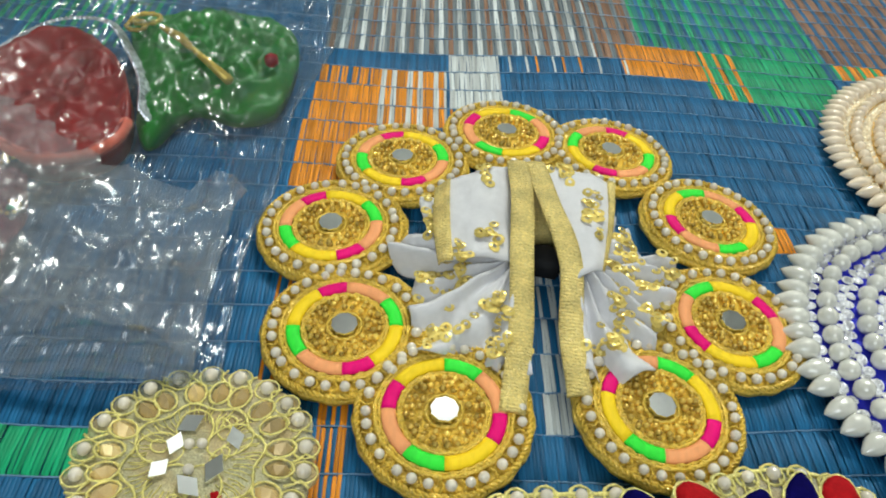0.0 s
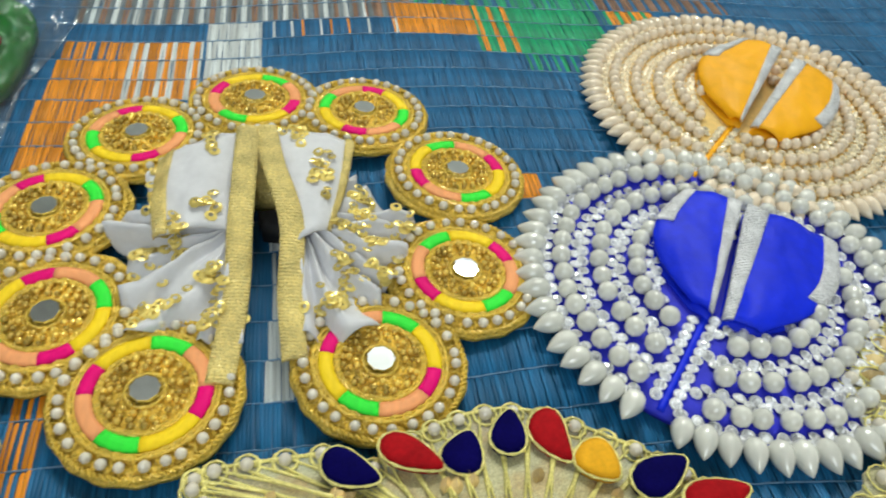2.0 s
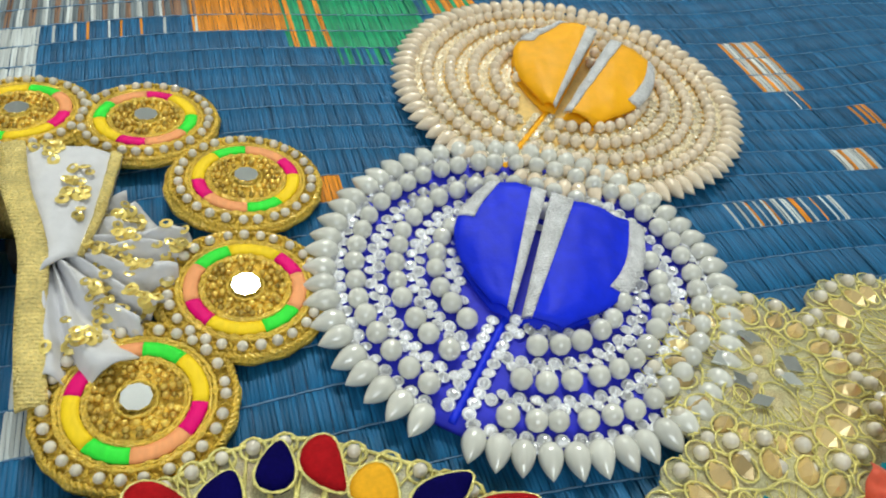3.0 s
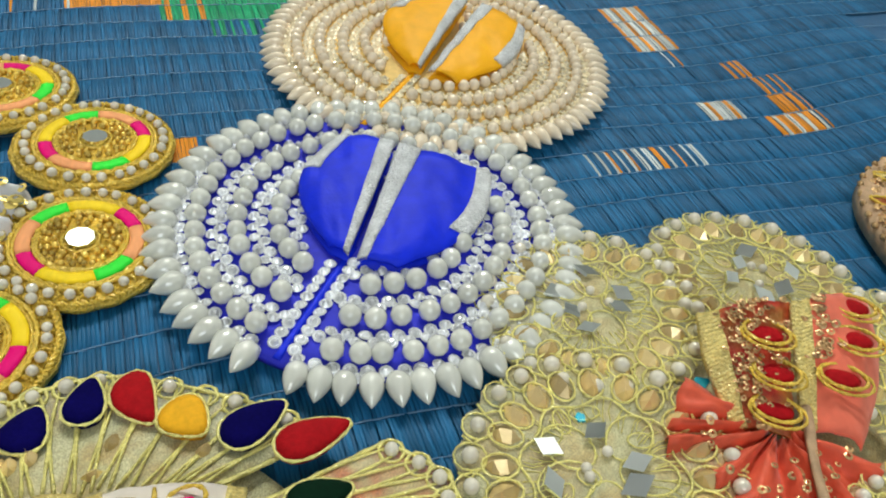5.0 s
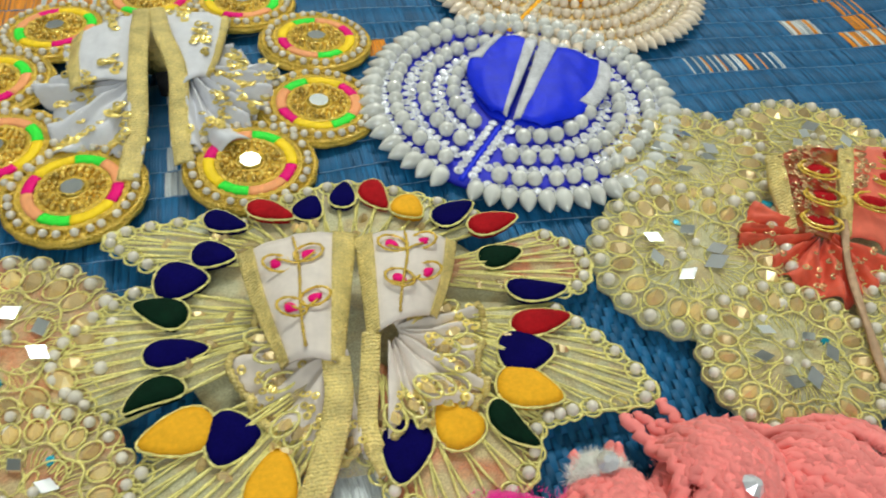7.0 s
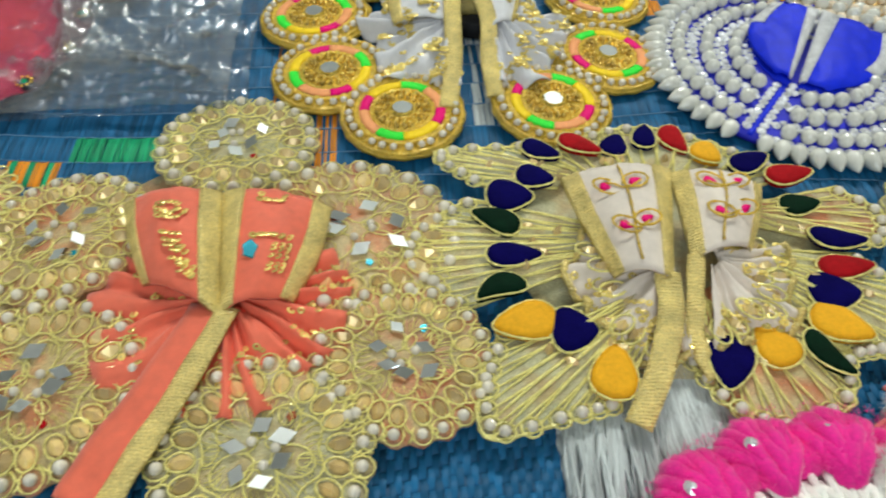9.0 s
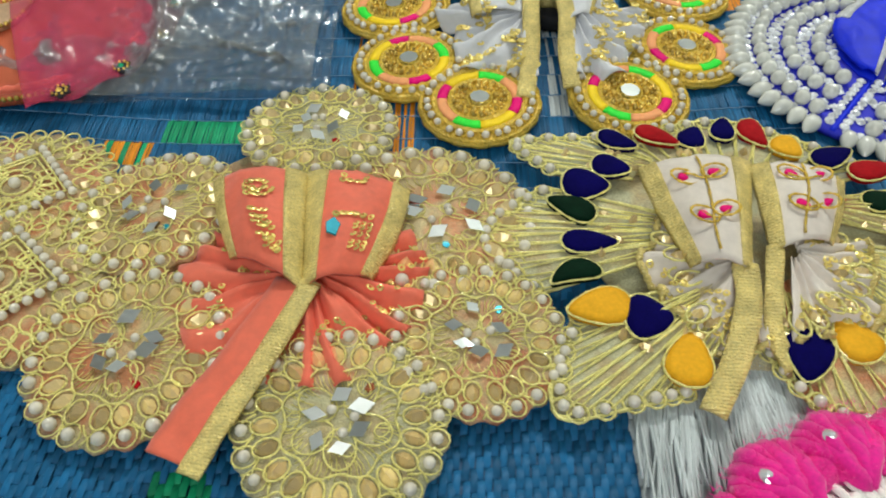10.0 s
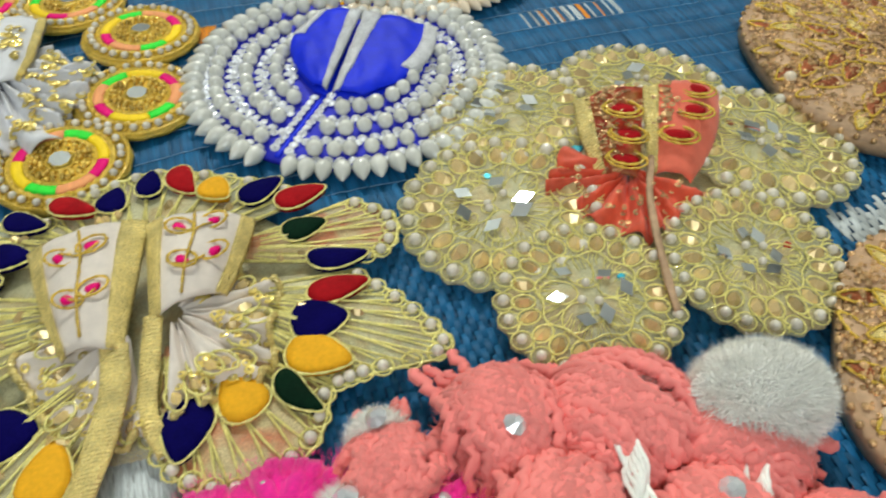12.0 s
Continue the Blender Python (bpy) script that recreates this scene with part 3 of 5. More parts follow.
def embroidered_disc(dress, x, y, z, R, first, way, out, seed):
    """A gold disc with a pearl rim, a ring of satin in eight colours, gold beads and a round mirror."""
    rnd = random.Random(seed)
    k = R / 0.0225
    e = 0.0006 * k
    outline = [(R * (1 + 0.012 * math.sin(a * 17 + seed) + 0.05 * max(0, -math.cos(a - out)) ** 3) * math.cos(a),
                R * (1 + 0.012 * math.sin(a * 17 + seed) + 0.05 * max(0, -math.cos(a - out)) ** 3) * math.sin(a)) for a in np.linspace(0, math.tau, 64, endpoint=False)]
    o = part("disc", mound(outline, 0, 0.0019, 0.0014, 5, 0.8, 0.0004), M_GOLD, dress, "gold-embroidered disc")
    o.matrix_basis = Matrix.LocRotScale((x, y, z), Euler((-0.06 * math.sin(out), 0.06 * math.cos(out), 0)), None)
    cords = []
    for r, w in ((0.0170, 0.0007), (0.0160, 0.0005), (0.0113, 0.0006), (0.0105, 0.0005), (0.0046, 0.0005)):
        cords.append(tube([(px, py, pz + rnd.uniform(-e, e) * 0.4) for px, py, pz in ring(0, 0, 0.0028 + 0.0010 * (1 - r / 0.0225), r * k, n=int(60 * r / 0.02) + 14)], w * k, 5, True, 0.28))
    for side in (0, math.pi):
        rim = [((0.0214 + 0.0005 * math.sin(42 * a + side)) * k, a) for a in np.linspace(0, math.tau, 252, endpoint=False)]
        cords.append(tube([(r * math.cos(a), r * math.sin(a), 0.0023 + 0.0004 * math.cos(42 * a + side)) for r, a in rim], 0.0006 * k, 4, True, 0.1))
    for i in range(46):
        a = math.tau * i / 46
        cords.append(tube([(r * k * math.cos(a + t), r * k * math.sin(a + t), 0.0030) for r, t in ((0.0178, 0), (0.0192, 0.05), (0.0207, 0.0))], 0.00042 * k, 4))
    tagged(part("braid", join(cords), M_GOLD, o, "twisted gold braid rings"), kind="stuff")
    names = (("magenta", M_MAGENTA, 33), ("peach", M_PEACH, 51), ("green", M_LIME, 40), ("yellow", M_YELLOW, 56))
    a = radians(first) + radians(16)
    order = names if way > 0 else (names[0], names[3], names[2], names[1])
    for _ in range(2):
        for n2, m2, wide in order:
            b = a - radians(wide)
            part("satin_segment", sector(0.0119 * k, 0.0155 * k, a, b, 0.0037), m2, o, n2 + " satin segment")
            a = b
    n = 27
    for i in range(n):
        a = math.tau * (i + rnd.uniform(-0.16, 0.16)) / n
        put(PEARLG, o, "pearl", 0.0192 * k * math.cos(a), 0.0192 * k * math.sin(a), 0.0036, 0.0028 * k * rnd.uniform(0.92, 1.06))
    beads = []
    for r, n in ((0.0062, 14), (0.0080, 18), (0.0094, 22)):
        for i in range(n):
            a = math.tau * (i + rnd.uniform(-0.25, 0.25)) / n
            s = rnd.uniform(0.00065, 0.0011) * k
            beads.append(ball(s, 6, 4, at=(r * k * math.cos(a), r * k * math.sin(a), 0.0036 + rnd.uniform(0, 0.0006))))
    tagged(part("bead_work", join(beads), M_BEAD, o, "small gold beads"), kind="stuff")
    put(MIRROR_DISC, o, "round_mirror", 0, 0, 0.0036, 0.0076 * k, rnd.random(), rnd.uniform(-0.05, 0.05), rnd.uniform(-0.05, 0.05))


def scatter(f, spots, n, r, seed, size=0.0013):
    """Sequins laid on a cloth in clusters round spots given as u, v."""
    rnd = random.Random(seed)
    out = []
    for u, v in spots:
        for _ in range(n):
            uu, vv = min(1, max(0, rnd.gauss(u, r))), min(1, max(0, rnd.gauss(v, r * 1.6)))
            x, y, z = f(uu, vv)
            out.append(moved(washer(size * rnd.uniform(0.8, 1.15), rnd.uniform(0, 0.5)), x, y, z + 0.0003 + rnd.uniform(0, 0.0006), rnd.random() * 6))
    return out


def rosette(n, r, x, y, z, seed):
    """A cluster of small round sequins with holes."""
    rnd = random.Random(seed)
    out = []
    for i in range(n):
        a, q = rnd.random() * 6.28, r * math.sqrt(rnd.random())
        o = washer(0.0014, rnd.uniform(0, 0.4))
        out.append(moved(o, x + q * math.cos(a), y + q * math.sin(a), z + rnd.uniform(0, 0.0008), a))
    return out


def disc_dress():
    cx, cy = 0.040, 0.186
    px, py = 0.0415, 0.1864
    d = thing("disc_dress", px, py, "white doll dress with gold trim and nine colourful pearl-edged discs", "doll dress", "doll dresses on the mat")
    discs = [(0.0725, 0.1422, 158, 1), (0.0180, 0.1307, 170, -1), (-0.0115, 0.1530, 116, 1), (-0.0237, 0.1908, 126, -1), (-0.0077, 0.2287, 114, -1),
             (0.0263, 0.2515, 160, -1), (0.0640, 0.2495, 79, -1), (0.0953, 0.2185, 25, -1), (0.0957, 0.1750, 37, 1)]
    for i, (x, y, first, way) in enumerate(discs):
        x, y = x - px, y - py
        embroidered_disc(d, x, y, 0.0008 + 0.0006 * (i % 2), 0.0226, first, way, math.atan2(y, x), i)
    # gathered cotton skirt under the bodice
    L = lambda x, y, z: (x - cx, y - cy, z)
    part("skirt", pleats(-0.008, -0.006, radians(100), radians(278), 0.004, 0.0350, 0.013, 0.0050, 9, 0.0034, 100, 12, 0.35), M_CREAM, d, "gathered white cotton skirt")
    part("skirt", pleats(0.0075, -0.005, radians(-86), radians(80), 0.004, 0.0325, 0.013, 0.0050, 9, 0.0034, 100, 12, 0.35), M_CREAM, d, "gathered white cotton skirt")
    # bodice panels
    fl, shape = panel([L(0.0045, 0.2045, 0.013), L(0.0265, 0.2165, 0.016), L(0.0290, 0.1760, 0.014), L(0.0095, 0.1735, 0.012)], 0.004, (0.001, 0.0), 0.0011, seed=2)
    pl = part("bodice_panel", shape, M_CREAM, d, "white cotton bodice panel")
    fr, shape = panel([L(0.0325, 0.2175, 0.016), L(0.0605, 0.2185, 0.013), L(0.0560, 0.1790, 0.012), L(0.0465, 0.1715, 0.014)], 0.004, (0.0, 0.001), 0.0011, seed=5)
    pr = part("bodice_panel", shape, M_CREAM, d, "white cotton bodice panel")
    edge = lambda f, u0, w: sheet(lambda a, b: tuple(np.array(f(u0 + w * a, b)) + (0, 0, 0.0007)), 4, 18, 0.0016)
    part("gold_ribbon", edge(fl, -0.02, 0.2), M_ZARI, pl, "gold zari ribbon")
    part("gold_ribbon", edge(fr, 0.9, 0.1), M_ZARI, pr, "gold zari ribbon")
    part("front_ribbon", ribbon([L(0.0285, 0.2165, 0.0185), L(0.0305, 0.198, 0.020), L(0.0318, 0.178, 0.0165), L(0.0335, 0.156, 0.010), L(0.0330, 0.132, 0.006)], 0.0068, 0.001, 40, 0.0003), M_ZARI, d, "gold zari ribbon")
    part("front_ribbon", ribbon([L(0.0335, 0.2172, 0.0185), L(0.0385, 0.198, 0.020), L(0.0455, 0.178, 0.0165), L(0.0470, 0.158, 0.010), L(0.0500, 0.140, 0.006)], 0.0066, 0.001, 40, 0.0003), M_ZARI, d, "gold zari ribbon")
    # small black patch between the front ribbons at the waist
    part("waist_patch", mound([L(*p, 0)[:2] for p in ((0.034, 0.192), (0.041, 0.194), (0.046, 0.190), (0.044, 0.185), (0.036, 0.1855))], 0.0004, 0.006, 0.001, 2), M_BLACK, d, "black patch in the waist gap")
    part("back_lining", mound([L(*p, 0)[:2] for p in ((0.028, 0.219), (0.036, 0.221), (0.043, 0.205), (0.045, 0.196), (0.030, 0.196))], 0.003, 0.008, 0.002, 3), M_ZARI, d, "gold lining of the bodice back")
    sl, sr = SKIRTS[-2], SKIRTS[-1]
    sq = scatter(fl, ((0.62, 0.08), (0.72, 0.8), (0.3, 0.95)), 9, 0.06, 1, 0.0016) + scatter(fr, ((0.62, 0.35), (0.7, 0.5), (0.4, 0.05)), 10, 0.06, 2, 0.0016)
    sq += scatter(sl, ((0.1, 0.8), (0.3, 0.9), (0.42, 0.5), (0.55, 0.85), (0.62, 0.55), (0.75, 0.8), (0.85, 0.5), (0.93, 0.85), (0.2, 0.5)), 20, 0.04, 3, 0.0016)
    sq += scatter(sr, ((0.1, 0.7), (0.25, 0.5), (0.36, 0.85), (0.5, 0.6), (0.6, 0.9), (0.68, 0.5), (0.78, 0.8), (0.9, 0.6), (0.55, 0.3)), 20, 0.04, 4, 0.0016)
    tagged(part("sequin_work", join(sq), M_SEQUIN, d, "clusters of gold sequins", smooth=False), kind="stuff")


disc_dress()


# ---- lime and gold petal dresses ----
def petal(dress, x, y, z, out, R, seed, net, tilt=0.1, stretch=1.0, leaf=True):
    """A sheer round petal edged with corded pearls and golden stones, with diamond mirrors in its middle."""
    rnd = random.Random(seed)
    n_p, n_s = 22, 20
    outline = [(R * (1 + 0.03 * math.cos(n_p * a)) * stretch * math.cos(a), R * (1 + 0.03 * math.cos(n_p * a)) * math.sin(a)) for a in np.linspace(0, math.tau, 96, endpoint=False)]
    o = part("petal", mound(outline, 0, 0.0012, 0.0016, 5, 0.7, 0.0008), net, dress, "sheer gold-corded petal")
    o.matrix_basis = Matrix.LocRotScale((x, y, z), Euler((0, tilt, out), "XYZ"), None)
    top = lambda q: 0.0013 + 0.0016 * max(0.0, 1 - q / R) ** 0.7
    cords = []
    for i in range(n_p):
        a = math.tau * (i + rnd.uniform(-0.12, 0.12)) / n_p
        q = R * 0.905
        px, py = q * stretch * math.cos(a), q * math.sin(a)
        cords.append(tube(ring(px, py, 0.0019, R * 0.115, R * 0.105, a, 11), 0.0003, 4, True, 0.2))
        put(PEARLG, o, "pearl", px, py, 0.0024, 0.0034 * R / 0.027 * rnd.uniform(0.9, 1.06))
    for i in range(n_s):
        a = math.tau * (i + 0.5 + rnd.uniform(-0.15, 0.15)) / n_s
        q = R * 0.70
        px, py = q * stretch * math.cos(a), q * math.sin(a)
        cords.append(tube(ring(px, py, top(q) + 0.0006, R * 0.128, R * 0.092, a, 12), 0.00034, 4, True, 0.2))
        put(STONE, o, "golden_stone", px, py, top(q) + 0.0001, 0.0064 * R / 0.027 * rnd.uniform(0.9, 1.05), a + rnd.uniform(-0.2, 0.2), rnd.uniform(-0.14, 0.14), rnd.uniform(-0.14, 0.14))
    wavy = [(R * 0.54 * (1 + 0.07 * math.sin(8 * a)) * stretch * math.cos(a), R * 0.54 * (1 + 0.07 * math.sin(8 * a)) * math.sin(a), top(R * 0.54) + 0.0006) for a in np.linspace(0, math.tau, 56, endpoint=False)]
    cords.append(tube(wavy, 0.00036, 4, True, 0.2))
    for i in range(5):
        a = math.tau * (i + rnd.uniform(-0.2, 0.2)) / 5
        q = R * rnd.uniform(0.27, 0.33)
        cords.append(tube(ring(q * math.cos(a), q * math.sin(a), top(q) + 0.0004, R * 0.20, R * 0.15, a, 16), 0.0003, 4, True, 0.2))
    for i in range(7):
        a, q = rnd.uniform(0, 6.28), R * rnd.uniform(0.12, 0.5)
        cords.append(tube(ring(q * math.cos(a), q * math.sin(a), top(q) + 0.0003, R * rnd.uniform(0.06, 0.12), R * 0.06, rnd.uniform(0, 3), 12), 0.00024, 4, True, 0.2))
    for i in range(70):
        a = math.tau * (i + rnd.random()) / 70
        r0, r1 = R * rnd.uniform(0.3, 0.42), R * rnd.uniform(0.5, 0.58)
        cords.append(tube([(r * math.cos(a + t), r * math.sin(a + t), top(r) + 0.0002) for r, t in ((r0, 0), ((r0 + r1) / 2, 0.05), (r1, 0.02))], 0.00016, 3))
    for i in range(n_p):
        a = math.tau * (i + 0.5) / n_p
        cords.append(tube([(r * R * stretch * math.cos(a + t), r * R * math.sin(a + t), top(r * R) + 0.0004) for r, t in ((0.79, -0.06), (0.86, 0.0), (0.9, 0.05), (0.985, 0.0))], 0.00036, 4))
    tagged(part("cord", join(cords), M_CORD, o, "raised lime gold cording"), kind="stuff")
    for i in range(6):
        a = math.tau * (i + rnd.uniform(-0.25, 0.25)) / 6
        q = R * rnd.uniform(0.2, 0.4)
        put(DIAMOND, o, "diamond_mirror", q * math.cos(a), q * math.sin(a), top(q) + 0.0006, 0.0072 * R / 0.027 * rnd.uniform(0.85, 1.1), rnd.uniform(0, 3.14), rnd.uniform(-0.3, 0.3), rnd.uniform(-0.3, 0.3))
    for i in range(3):
        a = math.tau * (i + rnd.random()) / 3
        put(PEARLG, o, "pearl", R * 0.13 * math.cos(a), R * 0.13 * math.sin(a), top(0) + 0.0008, 0.0026)
    if leaf:
        bits = [moved(slab([(0.0016, 0), (0.0006, 0.0012), (-0.001, 0.0009), (-0.0014, -0.0007), (0.0004, -0.0013)], 0, 0.0003), R * 0.42 * math.cos(a), R * 0.42 * math.sin(a), top(R * 0.4) + 0.0001, a) for a in (rnd.random() * 6,)]
        part("foil_chip", join(bits), rnd.choice((M_TEAL, M_REDEMB, M_TEAL, M_COPPER)), o, smooth=False)
    return o


def coral_dress(name, cx, cy, petals, net, label):
    d = thing(name, cx, cy, label, "doll dress", "doll dresses on the mat")
    part("under_net", mound([(0.056 * math.cos(a), 0.056 * math.sin(a)) for a in np.linspace(0, math.tau, 48, endpoint=False)], 0.0004, 0.001, 0.0035, 5, 0.8, 0.0008), net[-1], d, "sheer net under the petals")
    for i, (x, y, R, lift) in enumerate(petals):
        x, y = x - cx, y - cy
        petal(d, x, y, lift, math.atan2(y, x), R, i + len(name), net[i % len(net)], 0.09)
    return d


OX, OY = -0.030, 0.050
orange = coral_dress("coral_petal_dress", -0.0254, 0.0480, [(-0.0365, 0.1075, 0.0275, 0.0030), (0.0095, 0.0690, 0.0330, 0.0038), (-0.0780, 0.0610, 0.0270, 0.0036),
                     (-0.0650, 0.0080, 0.0280, 0.0042), (-0.0037, -0.0062, 0.0268, 0.0052), (0.0275, 0.0240, 0.0248, 0.0046)], (M_NET, M_NETP, M_NETP, M_NETP, M_NET, M_NETP),
                     "coral doll dress with six sheer lime-gold mirrored petals")


def coral_bodice():
    L = lambda x, y, z: (x - OX, y - OY, z)
    fl, shape = panel([L(-0.0640, 0.0700, 0.012), L(-0.0352, 0.0728, 0.016), L(-0.0268, 0.0310, 0.013), L(-0.0500, 0.0410, 0.011)], 0.008, (0.001, 0.0), 0.0008, seed=9)
    pl = part("bodice_panel", shape, M_CORALCLOTH, orange, "coral cotton bodice panel")
    fr, shape = panel([L(-0.0345, 0.0735, 0.0155), L(-0.0035, 0.0735, 0.012), L(-0.0085, 0.0385, 0.011), L(-0.0262, 0.0310, 0.0125)], 0.008, (0.0, 0.002), 0.0008, seed=12)
    pr = part("bodice_panel", shape, M_CORALCLOTH, orange, "coral cotton bodice panel")
    edge = lambda f, u0, w: sheet(lambda a, b: tuple(np.array(f(u0 + w * a, b)) + (0, 0, 0.0008)), 4, 18, 0.0018)
    for f, p, u0, w in ((fl, pl, -0.02, 0.14), (fl, pl, 0.8, 0.22), (fr, pr, -0.02, 0.24), (fr, pr, 0.86, 0.16)):
        part("gold_ribbon", edge(f, u0, w), M_ZARI, p, "gold zari ribbon")
    part("skirt", pleats(0.004, -0.012, radians(-100), radians(42), 0.003, 0.034, 0.012, 0.0075, 8, 0.0028, 80, 9, 0.15), M_CORALCLOTH, orange, "gathered coral cotton skirt")
    part("skirt", pleats(0.0, -0.012, radians(140), radians(266), 0.003, 0.034, 0.011, 0.007, 6, 0.0022, 50, 9, 0.15), M_CORALCLOTH, orange, "gathered coral cotton skirt")
    part("sash", ribbon([L(-0.0290, 0.0330, 0.013), L(-0.0370, 0.0090, 0.011), L(-0.0440, -0.0090, 0.010), L(-0.0470, -0.0200, 0.009)], 0.0115, 0.001, 30, 0.0003), M_CORALCLOTH, orange, "coral cotton sash")
    part("sash_edge", ribbon([L(-0.0240, 0.0330, 0.0145), L(-0.0305, 0.0090, 0.0122), L(-0.0365, -0.0100, 0.0112), L(-0.0400, -0.0240, 0.0102)], 0.0060, 0.001, 34, 0.0003), M_ZARI, orange, "gold zari ribbon")
    sq = []
    for f, pts in ((fl, [(0.5 + 0.15 * math.cos(a) * (1 - a / 14), 0.28 + 0.13 * math.sin(a) * (1 - a / 14)) for a in np.linspace(0, 8.5, 26)]
                    + [(0.42 + 0.05 * i + 0.03 * j, 0.55 + 0.05 * j) for i in range(4) for j in range(7)]),
                   (fr, [(0.36 + 0.36 * s, 0.5) for s in np.linspace(0, 1, 10)] + [(0.62 + 0.07 * i, 0.58 + 0.055 * j) for i in range(3) for j in range(5)]
                    + [(0.5 + 0.12 * math.cos(a), 0.07 + 0.09 * math.sin(a)) for a in np.linspace(0.2, 3, 8)])):
        for u, v in pts:
            x, y, z = f(min(u, 0.97), v)
            sq.append(moved(washer(0.0011, 0.35), x + 0.0005 * math.sin(u * 90), y + 0.0005 * math.cos(v * 80), z + 0.0004, u * 9))
    sq += scatter(SKIRTS[-2], ((0.15, 0.5), (0.35, 0.7), (0.6, 0.6), (0.8, 0.8), (0.9, 0.5)), 10, 0.06, 5, 0.0010) + scatter(SKIRTS[-1], ((0.3, 0.5), (0.6, 0.7)), 8, 0.08, 6, 0.0010)
    tagged(part("sequin_work", join(sq), M_SEQUIN, orange, "gold sequin swirls", smooth=False), kind="stuff")
    x, y, z = fr(0.35, 0.62)
    part("leaf_chip", slab([(x + 0.0025, y + 0.001), (x, y + 0.0035), (x - 0.002, y + 0.001), (x - 0.001, y - 0.0025), (x + 0.002, y - 0.0035)], z, z + 0.0006), M_TEAL, orange, "teal foil leaf", smooth=False)


coral_bodice()
PX, PY = 0.262, 0.1006
ruby = coral_dress("ruby_petal_dress", PX, PY, [(0.2264, 0.1362, 0.0310, 0.0034), (0.2795, 0.1410, 0.0325, 0.0024), (0.2110, 0.0885, 0.0325, 0.0042),
                   (0.2254, 0.0478, 0.0268, 0.0052), (0.2783, 0.0525, 0.0272, 0.0048), (0.3085, 0.1010, 0.0320, 0.0036)], (M_NET,),
                   "lime-gold petal doll dress with a coral and ruby bodice")


def ruby_bodice():
    L = lambda x, y, z: (x - PX, y - PY, z)
    fl, shape = panel([L(0.2455, 0.1190, 0.0190), L(0.2665, 0.1168, 0.0225), L(0.2560, 0.0870, 0.0095), L(0.2450, 0.0930, 0.0085)], 0.004, (0.001, 0.0), 0.0012, seed=21)
    pl = part("bodice_panel", shape, M_BROCADE, ruby, "red brocade bodice panel with copper sequins")
    fr, shape = panel([L(0.2690, 0.1168, 0.0225), L(0.2995, 0.1225, 0.0125), L(0.2715, 0.0830, 0.0095), L(0.2610, 0.0890, 0.0095)], 0.0055, (0.0, 0.0035), 0.0008, seed=25)
    pr = part("bodice_panel", shape, M_CORALCLOTH, ruby, "coral cotton bodice panel")
    edge = lambda f, u0, w: sheet(lambda a, b: tuple(np.array(f(u0 + w * a, b)) + (0, 0, 0.0008)), 4, 18, 0.0018)
    for f, p, u0, w in ((fl, pl, -0.1, 0.24), (fr, pr, -0.1, 0.2)):
        part("gold_ribbon", edge(f, u0, w), M_ZARI, p, "gold zari ribbon")
    cords = []
    for f, p, spots in ((fl, pl, ((0.62, 0.28), (0.70, 0.58), (0.62, 0.86))), (fr, pr, ((0.60, 0.12), (0.58, 0.38), (0.42, 0.66)))):
        for u, v in spots:
            x, y, z = f(u, v)
            part("ruby_patch", mound(ring(x, y, 0, 0.0042, 0.0026, -0.4, 14), z - 0.0012, 0.0016, 0.0008, 3), M_REDEMB, p, "ruby velvet patch")
            cords.append(tube(ring(x, y, z + 0.0008, 0.0056, 0.0036, -0.4, 18), 0.0005, 5, True, 0.2))
            cords.append(tube(ring(x, y - 0.0008, z + 0.0006, 0.0066, 0.0044, -0.4, 18), 0.0004, 5, True, 0.2))
    tagged(part("cord", join(cords), M_GOLD, ruby, "gold cord outlines"), kind="stuff")
    part("skirt", pleats(-0.008, -0.0095, radians(135), radians(335), 0.003, 0.0245, 0.0105, 0.0085, 9, 0.0030, 90, 8, 0.3), M_ORANGECLOTH, ruby, "gathered coral cotton skirt")
    part("slit_ribbon", ribbon([L(0.2620, 0.0940, 0.0130), L(0.2540, 0.0750, 0.0125), L(0.2480, 0.0500, 0.0118), L(0.2465, 0.0360, 0.0090)], 0.0022, 0.001, 30, 0.0003), M_BROWNBASE, ruby, "narrow tan edging")
    part("leaf_chip", slab([L(0.2372, 0.1045, 0)[:2], L(0.2405, 0.1070, 0)[:2], L(0.2445, 0.1058, 0)[:2], L(0.2410, 0.1032, 0)[:2]], 0.0100, 0.0108), M_TEAL, ruby, "teal foil leaf", smooth=False)
    sq = scatter(fl, ((0.3, 0.2), (0.35, 0.45), (0.3, 0.7), (0.4, 0.88), (0.5, 0.1), (0.8, 0.4)), 30, 0.10, 3, 0.0008) + scatter(fr, ((0.2, 0.15), (0.22, 0.42)), 22, 0.07, 9, 0.0010) + scatter(SKIRTS[-1], ((0.2, 0.6), (0.5, 0.7), (0.8, 0.6), (0.65, 0.4)), 12, 0.07, 4, 0.0010)
    tagged(part("sequin_work", join(sq), M_BROWNSEQ, ruby, "copper gold sequins", smooth=False), kind="stuff")


ruby_bodice()


# ---- the peacock-feather dress ----
def teardrop(x, y, l, w, ang, bend=0.0, n=18):
    """A leaf outline, round at its base and pointed at its tip."""
    out = []
    for i in range(n):
        t = i / n
        a = math.tau * t
        px = 0.5 * l * math.cos(a)
        py = 0.5 * w * math.sin(a) * (1 - 0.42 * math.cos(a)) + bend * l * (math.cos(a) ** 2 - 0.5)
        out.append((x + px * math.cos(ang) - py * math.sin(ang), y + px * math.sin(ang) + py * math.cos(ang)))
    return out


